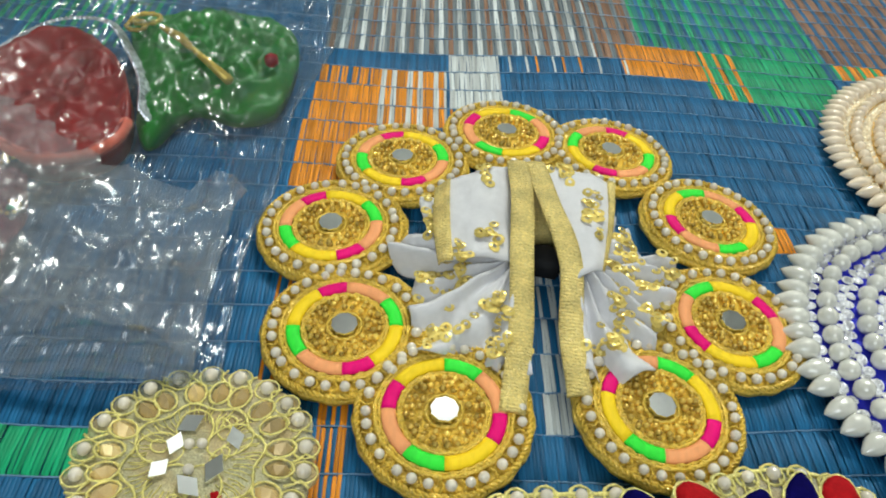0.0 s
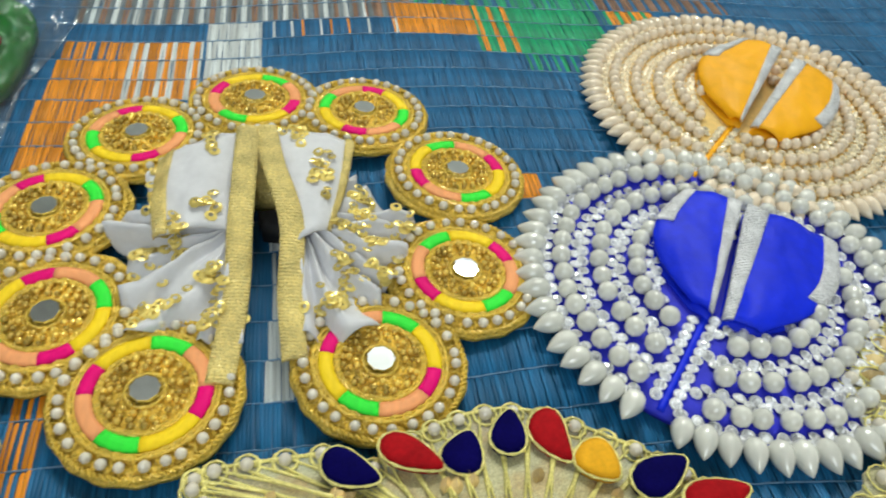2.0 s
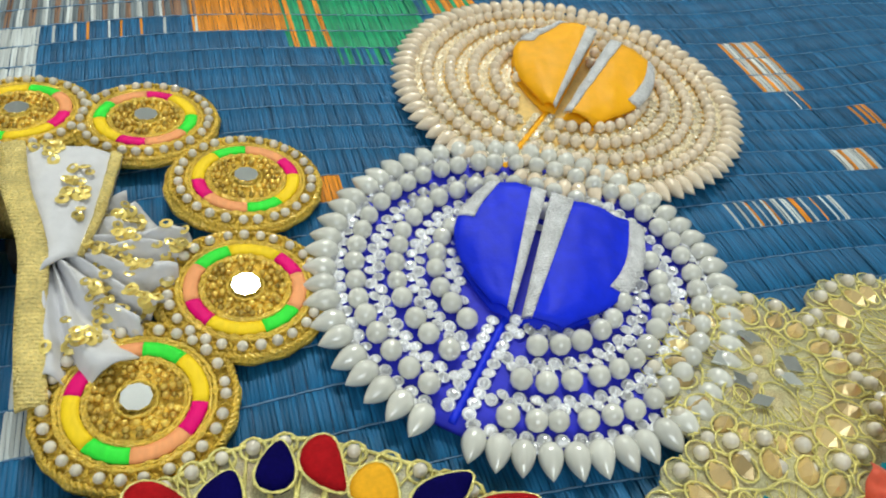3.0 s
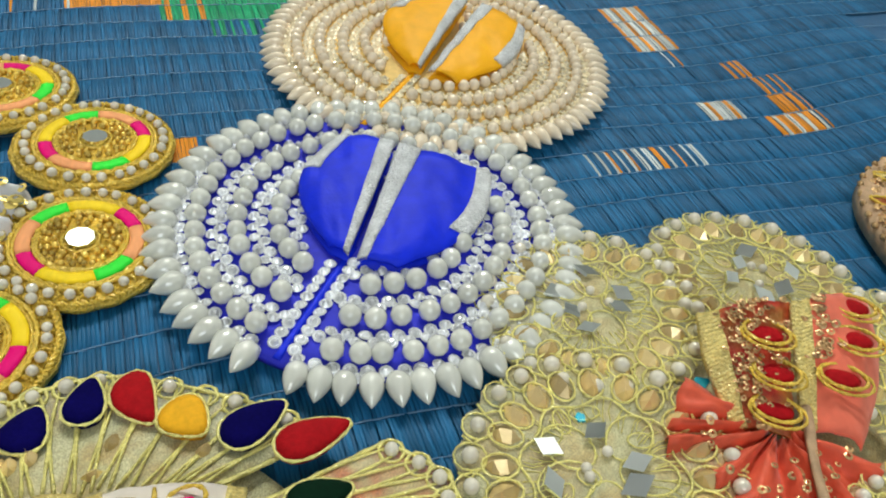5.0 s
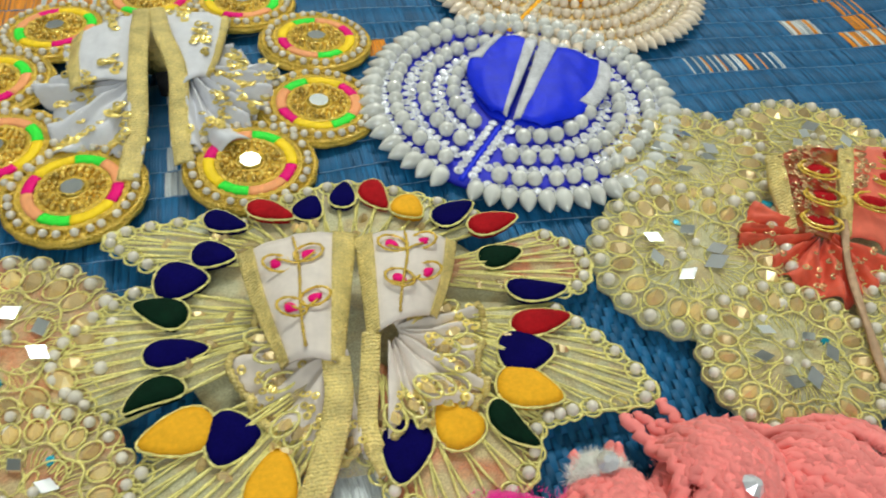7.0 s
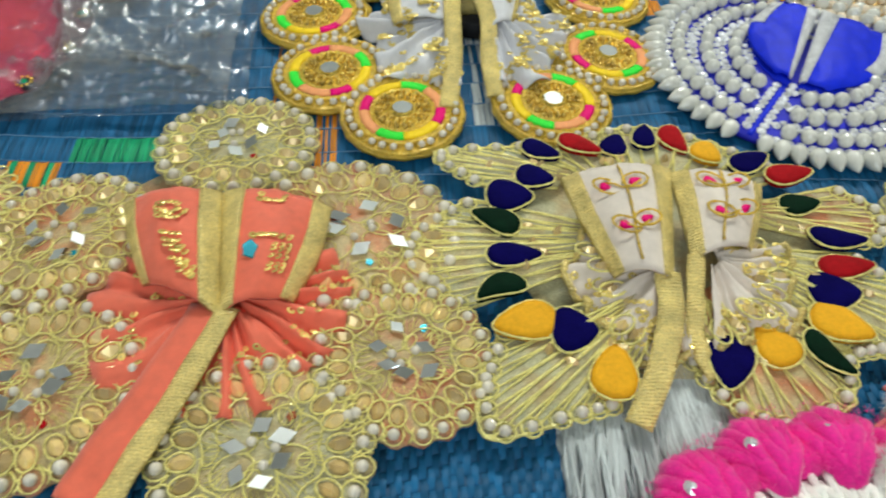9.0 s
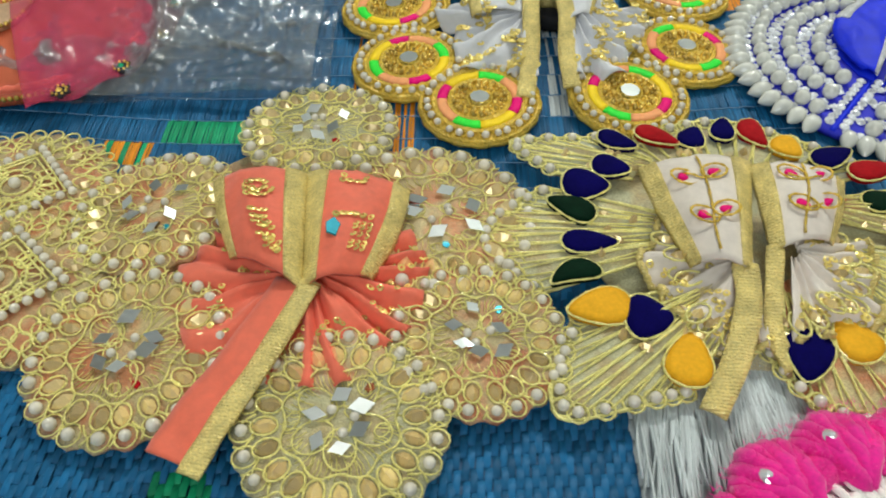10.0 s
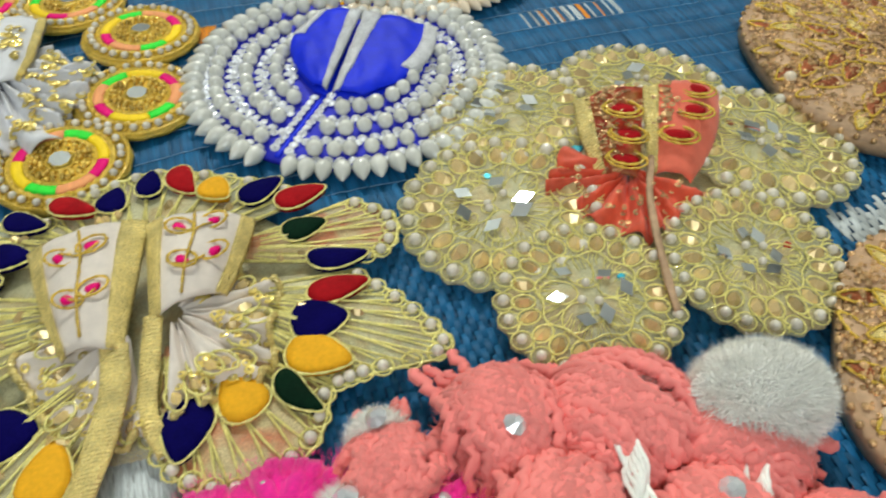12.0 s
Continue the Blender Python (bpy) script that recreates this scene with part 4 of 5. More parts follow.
KX, KY = 0.103, 0.070


def velvet_leaf(dress, x, y, l, w, ang, material, label, z=0.0075, bend=0.0):
    x, y = x - KX, y - KY
    o = part("velvet_leaf", mound(teardrop(x, y, l * 1.1, w * 1.16, radians(ang), bend), z - 0.0022, 0.0026, 0.0010, 3), material, dress, label)
    rim = [(px, py, z + 0.0004) for px, py in teardrop(x, y, l * 1.16, w * 1.26, radians(ang), bend, 24)]
    part("cord", tube([(px, py, pz - 0.0006) for px, py, pz in rim], 0.0004, 5, True, 0.25), M_CORD, o, "gold cord outline")


def feather(dress, root, tips, net, seed, z=0.0045, spread=0.35, pearls=6, strands=9):
    """A fan of gold cord on net: cords run from a narrow root to a scalloped tip set with pearls."""
    rnd = random.Random(seed)
    r = np.array(root, float) - (KX, KY)
    T = [np.array(t, float) - (KX, KY) for t in tips]
    edge = [np.array(p)[:2] for p in smooth_path([(*t, 0) for t in T], 28)]
    side = (edge[-1] - edge[0]) / np.linalg.norm(edge[-1] - edge[0])
    half = spread * np.linalg.norm(edge[-1] - edge[0]) / 2
    base = [r - side * half, r + side * half]

    def f(u, v):
        e = edge[min(27, int(u * 28))] * (1 - (u * 28) % 1) + edge[min(28, int(u * 28) + 1)] * ((u * 28) % 1) if u < 1 else edge[28]
        p = (base[0] * (1 - u) + base[1] * u) * (1 - v) + e * v
        return (p[0], p[1], max(0.0014, z * (1 - 0.55 * v) + 0.0014 * math.sin(u * 22 + seed) * (1 - v) + 0.0012 * math.sin(math.pi * u)))
    o = part("feather", sheet(f, 28, 10, 0.0007), net, dress, "sheer gold-corded feather")
    cords = []
    for k in range(strands):
        u = (k + 0.5) / strands
        for du in (-0.18 / strands, 0.18 / strands):
            pts = [np.array(f(min(1, max(0, u + du * math.sin(math.pi * s) * 1.6 + du)), 0.1 + 0.86 * s)) + (0, 0, 0.0005) for s in np.linspace(0, 1, 10)]
            cords.append(tube(pts, 0.00038, 4, False, 0.2))
        x, y, zz = f(u, 0.955)
        cords.append(tube(ring(x, y, zz + 0.0005, 0.0028, n=12), 0.00042, 4, True, 0.2))
    cords.append(tube([np.array(f(0, s)) + (0, 0, 0.0004) for s in np.linspace(0, 1, 14)], 0.0006, 4, False, 0.2))
    cords.append(tube([np.array(f(1, s)) + (0, 0, 0.0004) for s in np.linspace(0, 1, 14)], 0.0006, 4, False, 0.2))
    cords.append(tube([np.array(f(s, 1)) + (0, 0, 0.0004) for s in np.linspace(0, 1, 40)], 0.0006, 4, False, 0.2))
    tagged(part("cord", join(cords), M_CORD, o, "raised lime gold cording"), kind="stuff")
    for k in range(strands):
        x, y, zz = f((k + 0.5) / strands, 0.955)
        if rnd.random() < pearls / strands * 1.4:
            put(PEARLG, o, "pearl", x, y, zz + 0.0012, 0.0034 * rnd.uniform(0.9, 1.05))
    for k in range(7):
        x, y, zz = f(rnd.uniform(0.1, 0.9), rnd.uniform(0.2, 0.6))
        put(STONE, o, "golden_stone", x, y, zz + 0.0003, 0.0046, rnd.random() * 3)


def peacock_dress():
    d = thing("peacock_dress", 0.1068, 0.0717, "ivory doll dress with gold feather petals and velvet leaves", "doll dress", "doll dresses on the mat", turn=0.9)
    L = lambda x, y, z: (x - KX, y - KY, z)
    part("under_net", mound([L(KX + 0.052 * math.cos(a) * (1 - 0.12 * math.sin(a * 2)), KY + 0.045 * math.sin(a) - 0.002, 0)[:2] for a in np.linspace(0.2, math.tau + 0.2, 60, endpoint=False) if not -1.75 < (a - math.tau if a > math.pi else a) < -1.35], 0.0004, 0.001, 0.002, 5, 0.8, 0.0006), M_NET, d, "sheer net under the feathers")
    feather(d, (0.072, 0.098), [(0.060, 0.1165), (0.028, 0.1085), (0.042, 0.0955)], M_NET, 1)
    feather(d, (0.078, 0.068), [(0.040, 0.088), (0.023, 0.0720), (0.0205, 0.0570), (0.038, 0.0420)], M_NET, 2, 0.006, 0.3, 8, 11)
    feather(d, (0.090, 0.045), [(0.050, 0.0380), (0.0440, 0.0180), (0.0455, 0.0020), (0.066, 0.0080), (0.079, 0.0130)], M_NET, 3, 0.007, 0.3, 9, 12)
    feather(d, (0.111, 0.052), [(0.1000, 0.0300), (0.1080, 0.0150), (0.1220, 0.0075), (0.1400, 0.0160), (0.1470, 0.0330)], M_NETP, 4, 0.007, 0.3, 9, 11)
    feather(d, (0.128, 0.062), [(0.1480, 0.0330), (0.1590, 0.0345), (0.1800, 0.0370), (0.1720, 0.0550), (0.1580, 0.0720)], M_NET, 5, 0.006, 0.3, 8, 12)
    feather(d, (0.128, 0.084), [(0.1560, 0.0760), (0.1700, 0.0770), (0.1740, 0.0900), (0.1620, 0.1020)], M_NETP, 6, 0.006, 0.3, 7, 8)
    feather(d, (0.100, 0.094), [(0.062, 0.1060), (0.078, 0.1200), (0.102, 0.1275), (0.130, 0.1180), (0.150, 0.1060)], M_NET, 7, 0.006, 0.5, 9, 15)
    for x, y, l, w, a, m, n, b in (
            (0.0636, 0.1095, 0.0125, 0.0065, -25, M_NAVY, "navy", 0.05), (0.0772, 0.1133, 0.0140, 0.0062, -25, M_REDEMB, "ruby", 0.0), (0.0890, 0.1140, 0.0100, 0.0075, 70, M_NAVY, "navy", 0.0),
            (0.1000, 0.1195, 0.0105, 0.0065, 80, M_NAVY, "navy", 0.0), (0.1105, 0.1185, 0.0130, 0.0070, -70, M_REDEMB, "ruby", 0.1), (0.1205, 0.1120, 0.0100, 0.0080, -50, M_AMBER, "amber", 0.0),
            (0.1345, 0.1090, 0.0140, 0.0072, 30, M_NAVY, "navy", 0.0), (0.1465, 0.1035, 0.0150, 0.0070, 15, M_REDEMB, "ruby", 0.0), (0.0610, 0.0960, 0.0115, 0.0080, -10, M_NAVY, "navy", 0.0),
            (0.0526, 0.0866, 0.0135, 0.0110, 0, M_NAVY, "navy", 0.0), (0.0480, 0.0755, 0.0145, 0.0075, 155, M_DKGREEN, "dark green", 0.05), (0.0535, 0.0615, 0.0150, 0.0070, 4, M_NAVY, "navy", 0.0),
            (0.0490, 0.0485, 0.0140, 0.0062, 205, M_DKGREEN, "dark green", 0.15), (0.0560, 0.0370, 0.0165, 0.0100, 195, M_AMBER, "amber", 0.0), (0.0694, 0.0349, 0.0120, 0.0116, 0, M_NAVY, "navy", 0.0),
            (0.0790, 0.0222, 0.0155, 0.0098, 80, M_AMBER, "amber", 0.0), (0.1105, 0.0268, 0.0155, 0.0100, -105, M_NAVY, "navy", 0.0), (0.1240, 0.0332, 0.0130, 0.0100, 120, M_AMBER, "amber", 0.0),
            (0.1384, 0.0312, 0.0150, 0.0058, -55, M_DKGREEN, "dark green", 0.1), (0.1450, 0.0415, 0.0160, 0.0100, -25, M_AMBER, "amber", 0.0), (0.1464, 0.0531, 0.0140, 0.0110, 0, M_NAVY, "navy", 0.0),
            (0.1530, 0.0632, 0.0160, 0.0070, 8, M_REDEMB, "ruby", 0.0), (0.1544, 0.0750, 0.0160, 0.0062, -6, M_NAVY, "navy", 0.08), (0.1461, 0.0890, 0.0125, 0.0070, 12, M_DKGREEN, "dark green", 0.0)):
        velvet_leaf(d, x, y, l, w, a, m, n + " velvet leaf edged with gold cord", 0.0072, b)
    part("skirt", pleats(-0.005, -0.014, radians(108), radians(275), 0.003, 0.0285, 0.0135, 0.0056, 7, 0.0026, 80, 9, 0.25), M_IVORY, d, "gathered ivory cotton skirt")
    part("skirt", pleats(0.006, -0.012, radians(-95), radians(62), 0.003, 0.0275, 0.0135, 0.0056, 8, 0.0026, 80, 9, 0.25), M_IVORY, d, "gathered ivory cotton skirt")
    fl, shape = panel([L(0.0695, 0.0900, 0.012), L(0.1018, 0.0920, 0.016), L(0.0965, 0.0480, 0.014), L(0.0815, 0.0505, 0.012)], 0.007, (0.001, 0.0), 0.0008, seed=31)
    pl = part("bodice_panel", shape, M_IVORY, d, "ivory cotton bodice panel")
    fr, shape = panel([L(0.1030, 0.0905, 0.016), L(0.1318, 0.0905, 0.012), L(0.1225, 0.0630, 0.012), L(0.1040, 0.0560, 0.014)], 0.007, (0.0, 0.001), 0.0008, seed=36)
    pr = part("bodice_panel", shape, M_IVORY, d, "ivory cotton bodice panel")
    edge = lambda f, u0, w: sheet(lambda a, b: tuple(np.array(f(u0 + w * a, b)) + (0, 0, 0.0008)), 4, 18, 0.0018)
    for f, p, u0, w in ((fl, pl, -0.03, 0.15), (fl, pl, 0.82, 0.21), (fr, pr, -0.03, 0.18), (fr, pr, 0.9, 0.12)):
        part("gold_ribbon", edge(f, u0, w), M_ZARI, p, "gold zari ribbon")
    cords = []
    for f, p, dots in ((fl, pl, ((0.30, 0.26), (0.60, 0.22), (0.36, 0.66), (0.64, 0.60))), (fr, pr, ((0.34, 0.20), (0.66, 0.16), (0.42, 0.62), (0.74, 0.56)))):
        for i, (u, v) in enumerate(dots):
            x, y, z = f(u, v)
            a = 0.5 if i % 2 else -0.5
            part("pink_petal", mound(teardrop(x, y, 0.0040, 0.0024, a), z - 0.0008, 0.0012, 0.0004, 2), M_MAGENTA, p, "small magenta satin petal")
            cords.append(tube(ring(x, y, z + 0.0006, 0.0042, 0.0029, a, 18), 0.00045, 4, True, 0.2))
        cords.append(tube([np.array(f(0.47 + 0.03 * math.sin(5 * s), 0.04 + 0.9 * s)) + (0, 0, 0.0005) for s in np.linspace(0, 1, 16)], 0.00042, 4, False, 0.2))
        for v in (0.22, 0.62):
            cords.append(tube([np.array(f(0.3 + 0.36 * s, v + 0.07 * math.sin(math.pi * s))) + (0, 0, 0.0005) for s in np.linspace(0, 1, 12)], 0.00042, 4, False, 0.2))
    tagged(part("cord", join(cords), M_GOLD, d, "gold cord flower stems"), kind="stuff")
    part("front_ribbon", ribbon([L(0.0950, 0.0500, 0.0155), L(0.0950, 0.0380, 0.013), L(0.0905, 0.0220, 0.010), L(0.0835, 0.0070, 0.006)], 0.0072, 0.001, 34, 0.0003), M_ZARI, d, "gold zari ribbon")
    part("front_ribbon", ribbon([L(0.1045, 0.0570, 0.0155), L(0.1030, 0.0440, 0.012), L(0.1020, 0.0320, 0.009), L(0.1060, 0.0220, 0.006)], 0.0050, 0.001, 34, 0.0003), M_ZARI, d, "gold zari ribbon")
    rnd = random.Random(17)
    loops = []
    for f in SKIRTS[-2:]:
        part("skirt_hem", tube([np.array(f(u, 0.985)) + (0, 0, 0.0006) for u in np.linspace(0.01, 0.99, 90)], 0.0011, 5, False, 0.2), M_ZARI, d, "gold zari hem")
        for k in range(13):
            x, y, z = f((k + 0.5) / 13 + rnd.uniform(-0.02, 0.02), rnd.uniform(0.55, 0.88))
            a = math.atan2(y + 0.013, x)
            loops.append(tube(ring(x, y, z + 0.0009, 0.0042, 0.0026, a, 16), 0.00045, 4, True, 0.2))
            put(STONE, d, "golden_stone", x, y, z + 0.0006, 0.0048, a, rnd.uniform(-0.2, 0.2), rnd.uniform(-0.2, 0.2))
    tagged(part("cord", join(loops), M_CORD, d, "gold cord loops on the skirt"), kind="stuff")
    sq = scatter(SKIRTS[-2], ((0.2, 0.7), (0.4, 0.5), (0.6, 0.85), (0.8, 0.6), (0.92, 0.8)), 16, 0.06, 7, 0.0012) + scatter(SKIRTS[-1], ((0.15, 0.6), (0.35, 0.8), (0.5, 0.5), (0.7, 0.8), (0.85, 0.5)), 16, 0.06, 8, 0.0012)
    tagged(part("sequin_work", join(sq), M_SEQUIN, d, "gold sequins", smooth=False), kind="stuff")


peacock_dress()


# ---- wool things ----
CRYSTAL = shared("crystal", gem(0.5, 0.3, 10), M_STONE, smooth=False)


def yarn(points, r, seed, n=6):
    """A strand of wool with an uneven, slightly twisted thickness."""
    P = [np.array(p) + (0.0003 * noise.noise((i * 0.7, seed, 1)), 0.0003 * noise.noise((i * 0.7, seed, 5)), 0) for i, p in enumerate(points)]
    return tube(P, r, n, False, 0.10)


def shell(x, y, z, out, length, width, rise, strands, seed, r=0.0014):
    """A crocheted shell: fat strands that fan out of one stitch and curl down at the rim."""
    rnd = random.Random(seed)
    S = []
    for k in range(strands):
        a = out + (k / (strands - 1) - 0.5) * width
        pts = []
        for s in np.linspace(0, 1, 9):
            q = length * s * (1 - 0.12 * abs(k / (strands - 1) - 0.5) * 2)
            aa = a + 0.14 * math.sin(s * 5 + k + seed) * (1 - s)
            pts.append((x + q * math.cos(aa), y + q * math.sin(aa), z + rise * math.sin(math.pi * (0.12 + 0.83 * s)) ** 0.7 + 0.0008 * math.sin(k * 2.1 + s * 6)))
        S.append(yarn(pts, r * rnd.uniform(0.9, 1.12), seed + k))
    return join(S)


def fuzz(shape_points, n, length, thick, seed):
    """Fine loose fibres that stand out of wool."""
    rnd = random.Random(seed)
    V, F = [], []
    for _ in range(n):
        p, d = shape_points(rnd)
        t = Vector((rnd.gauss(0, 1), rnd.gauss(0, 1), rnd.gauss(0, 1))).normalized()
        w = Vector(d).cross(t).normalized() * thick
        q = Vector(p) + (Vector(d) + t * 0.9).normalized() * length * rnd.uniform(0.4, 1.2)
        i = len(V)
        V += [tuple(Vector(p) - w), tuple(Vector(p) + w), tuple(q)]
        F.append((i, i + 1, i + 2))
    return V, F


def pink_crochet():
    cx, cy, R = 0.1379, -0.0475, 0.0626
    d = thing("crochet_dress", cx, cy, "magenta and white crocheted woollen doll dress with crystals", "doll dress", "doll dresses on the mat")
    part("skirt", mound(ring(0, 0, 0, R * 0.78, n=48), 0.0004, 0.004, 0.004, 6, 0.8, 0.0012), M_WHITEWOOL, d, "white crocheted skirt")
    rows = []
    for k, r in enumerate((0.020, 0.027, 0.034, 0.041)):
        pts = [(q * math.cos(a), q * math.sin(a), 0.0085 - 0.0008 * k + 0.0007 * math.sin(a * 22)) for a in np.linspace(0, math.tau, 130, endpoint=False) for q in (r * (1 + 0.035 * math.sin(a * 24 + k)),)]
        rows.append(tube(pts, 0.0016, 6, True, 0.1))
    for i in range(74):
        a = math.tau * i / 74
        rows.append(shell(0.030 * math.cos(a), 0.030 * math.sin(a), 0.0045, a, 0.017, 0.3, 0.003, 3, i, 0.0010))
    part("white_stitches", join(rows), M_WHITEWOOL, d, "rounds of white wool stitches")
    part("border", tube([(r * math.cos(a), r * math.sin(a), 0.0052) for a in np.linspace(0, math.tau, 140, endpoint=False) for r in (0.0505 + 0.0006 * math.sin(34 * a),)], 0.0048, 9, True, 0.05), M_PINKWOOL, d, "thick magenta wool border")
    n = 17
    for i in range(n):
        a = math.tau * (i + 0.3) / n
        s = part("scallop", shell(0.043 * math.cos(a), 0.043 * math.sin(a), 0.0030, a, 0.0205, 1.25, 0.0062, 8, i * 9, 0.0026), M_PINKWOOL, d, "magenta wool scallop")
        put(CRYSTAL, s, "crystal", 0.0555 * math.cos(a + 0.06), 0.0555 * math.sin(a + 0.06), 0.0108, 0.0042, a)
    tagged(part("fuzz", fuzz(lambda r: ((lambda a, q: ((q * math.cos(a), q * math.sin(a), 0.0105), (math.cos(a) * 0.4, math.sin(a) * 0.4, 0.7)))(r.uniform(0, 6.28), r.uniform(0.045, 0.063))), 9000, 0.0022, 0.0001, 2), M_PINKWOOL, d), kind="stuff")


def coral_wool():
    cx, cy = 0.2084, -0.0190
    d = thing("coral_wool_cap", cx, cy, "fluffy coral and white woollen doll cap with crystals", "doll cap", "woollen doll clothes", turn=0.6, size=1.03)
    lobes = [(-0.045, 0.024, 0.013, 0.017), (-0.017, 0.030, 0.017, 0.020), (0.012, 0.026, 0.020, 0.021), (0.034, 0.014, 0.017, 0.018), (-0.048, -0.004, 0.014, 0.015),
             (-0.014, 0.002, 0.021, 0.023), (0.020, -0.008, 0.020, 0.022), (0.047, -0.014, 0.014, 0.015), (-0.038, -0.026, 0.018, 0.019), (0.0, -0.032, 0.022, 0.022), (0.034, -0.036, 0.018, 0.019)]
    rnd = random.Random(8)
    for i, (x, y, r, h) in enumerate(lobes):
        h *= 0.78
        o = part("wool_tuft", mound([(px, py) for px, py, _ in ring(x, y, 0, r, r * 0.9, 0.4 * i, 26)], 0.0004, 0.004, h - 0.0078, 6, 0.5, 0.0014), M_CORALWOOL, d, "coral wool tuft")
        S = []
        for k in range(44):
            a, q = rnd.uniform(0, math.tau), rnd.uniform(0.0, 0.9) * r
            b = rnd.uniform(-0.24, 0.24) + 0.9 + i * 0.7
            ln = rnd.uniform(0.5, 0.95) * r
            pts = []
            for s in np.linspace(-1, 1, 22):
                cr = 0.0008 * math.sin(s * ln * 1500 + k)
                px, py = q * math.cos(a) + ln * s * math.cos(b + 0.3 * s) - cr * math.sin(b), q * math.sin(a) + ln * s * math.sin(b + 0.3 * s) + cr * math.cos(b)
                e = min(1.0, math.hypot(px, py) / r)
                pts.append((x + px, y + py, 0.003 + h * math.sqrt(max(0.02, 1 - e * e)) ** 0.9))
            S.append(yarn(pts, rnd.uniform(0.0013, 0.0019), i * 60 + k, 6))
        part("strand", join(S), M_CORALWOOL, o, "thick coral wool strands")
        tagged(part("fuzz", fuzz(lambda rr, x=x, y=y, r=r, h=h: ((lambda a, e: ((x + e * r * math.cos(a), y + e * r * math.sin(a), 0.0035 + h * math.sqrt(max(0, 1 - e * e))), (e * math.cos(a), e * math.sin(a), math.sqrt(max(0, 1 - e * e)))))(rr.uniform(0, 6.28), math.sqrt(rr.random()))), 2200, 0.0026, 0.00009, i), M_CORALWOOL, o), kind="stuff")
    S = []
    for i, (x0, y0, x1, y1, z) in enumerate(((-0.030, 0.010, -0.024, -0.030, 0.013), (0.002, 0.022, 0.004, -0.030, 0.0155), (0.030, 0.010, 0.020, -0.038, 0.014), (0.024, 0.030, 0.010, 0.034, 0.011), (-0.046, 0.016, -0.050, 0.002, 0.010))):
        for k in range(6):
            S.append(yarn([(x0 + (x1 - x0) * s + 0.0009 * k + 0.002 * math.sin(7 * s + i) + 0.0004 * math.sin(40 * s + k), y0 + (y1 - y0) * s, z + 0.003 * math.sin(math.pi * s) + 0.001 * math.sin(20 * s + k)) for s in np.linspace(0, 1, 40)], 0.0007, i * 7 + k))
    tagged(part("white_strand", join(S), M_WHITEWOOL, d, "white wool strands between the tufts"), kind="stuff")
    for x, y, z, s in ((-0.0462, 0.0350, 0.0165, 0.0052), (-0.0165, 0.0250, 0.0192, 0.0060), (-0.0557, 0.0180, 0.0155, 0.0064), (0.0220, 0.0000, 0.0205, 0.0058), (-0.006, -0.020, 0.0212, 0.0056)):
        put(CRYSTAL, d, "crystal", x, y, z, s, x * 90, 0.1, -0.3)
    pad = [(-0.0462, 0.0350, 0.0058), (-0.0557, 0.0180, 0.0064)]
    for x, y, r in pad:
        o = part("white_tuft", mound([p[:2] for p in ring(x, y, 0, r * 1.25, r * 1.05, 0.5, 22)], 0.0004, 0.006, 0.0085, 6, 0.5, 0.0012), M_WHITEWOOL, d, "small white wool tuft")
        tagged(part("fuzz", fuzz(lambda rr, x=x, y=y, r=r: ((lambda a, e: ((x + e * r * 1.2 * math.cos(a), y + e * r * math.sin(a), 0.0065 + 0.0085 * math.sqrt(1 - e)), (e * math.cos(a), e * math.sin(a), 1 - 0.6 * e)))(rr.uniform(0, 6.28), math.sqrt(rr.random()))), 2400, 0.0030, 0.00011, 5), M_WHITEWOOL, o), kind="stuff")
    p = thing("white_pompom", 0.2520, 0.0043, "fluffy white wool pompom beside the coral cap", "pompom", "woollen doll clothes", size=1.05)
    core = []
    for i in range(2600):
        a, b = math.acos(1 - 2 * (i + 0.5) / 2600), i * 2.39996
        u = Vector((math.sin(a) * math.cos(b), math.sin(a) * math.sin(b), math.cos(a)))
        core.append(yarn([Vector((0, 0, 0.0125)) + Vector((u.x * 1.3, u.y, u.z * 0.92)) * q for q in (0.006, 0.010, 0.0124 + 0.0030 * noise.noise(u * 2.6) + 0.0014 * noise.noise(u * 9))], 0.00045, i, 4))
    core.append(ball(0.0112, 24, 16, 1.3, 0.92, (0, 0, 0.0125)))
    tagged(part("tuft", join(core), M_WHITEWOOL, p, "cut white wool ends"), kind="stuff")
    tagged(part("fuzz", fuzz(lambda r: ((lambda u: (tuple(Vector((0, 0, 0.0125)) + Vector((u.x * 1.3, u.y, u.z * 0.92)) * 0.0125), tuple(u)))(Vector((r.gauss(0, 1), r.gauss(0, 1), r.gauss(0, 1))).normalized())), 22000, 0.0034, 0.0001, 4), M_WHITEWOOL, p), kind="stuff")


pink_crochet()
coral_wool()


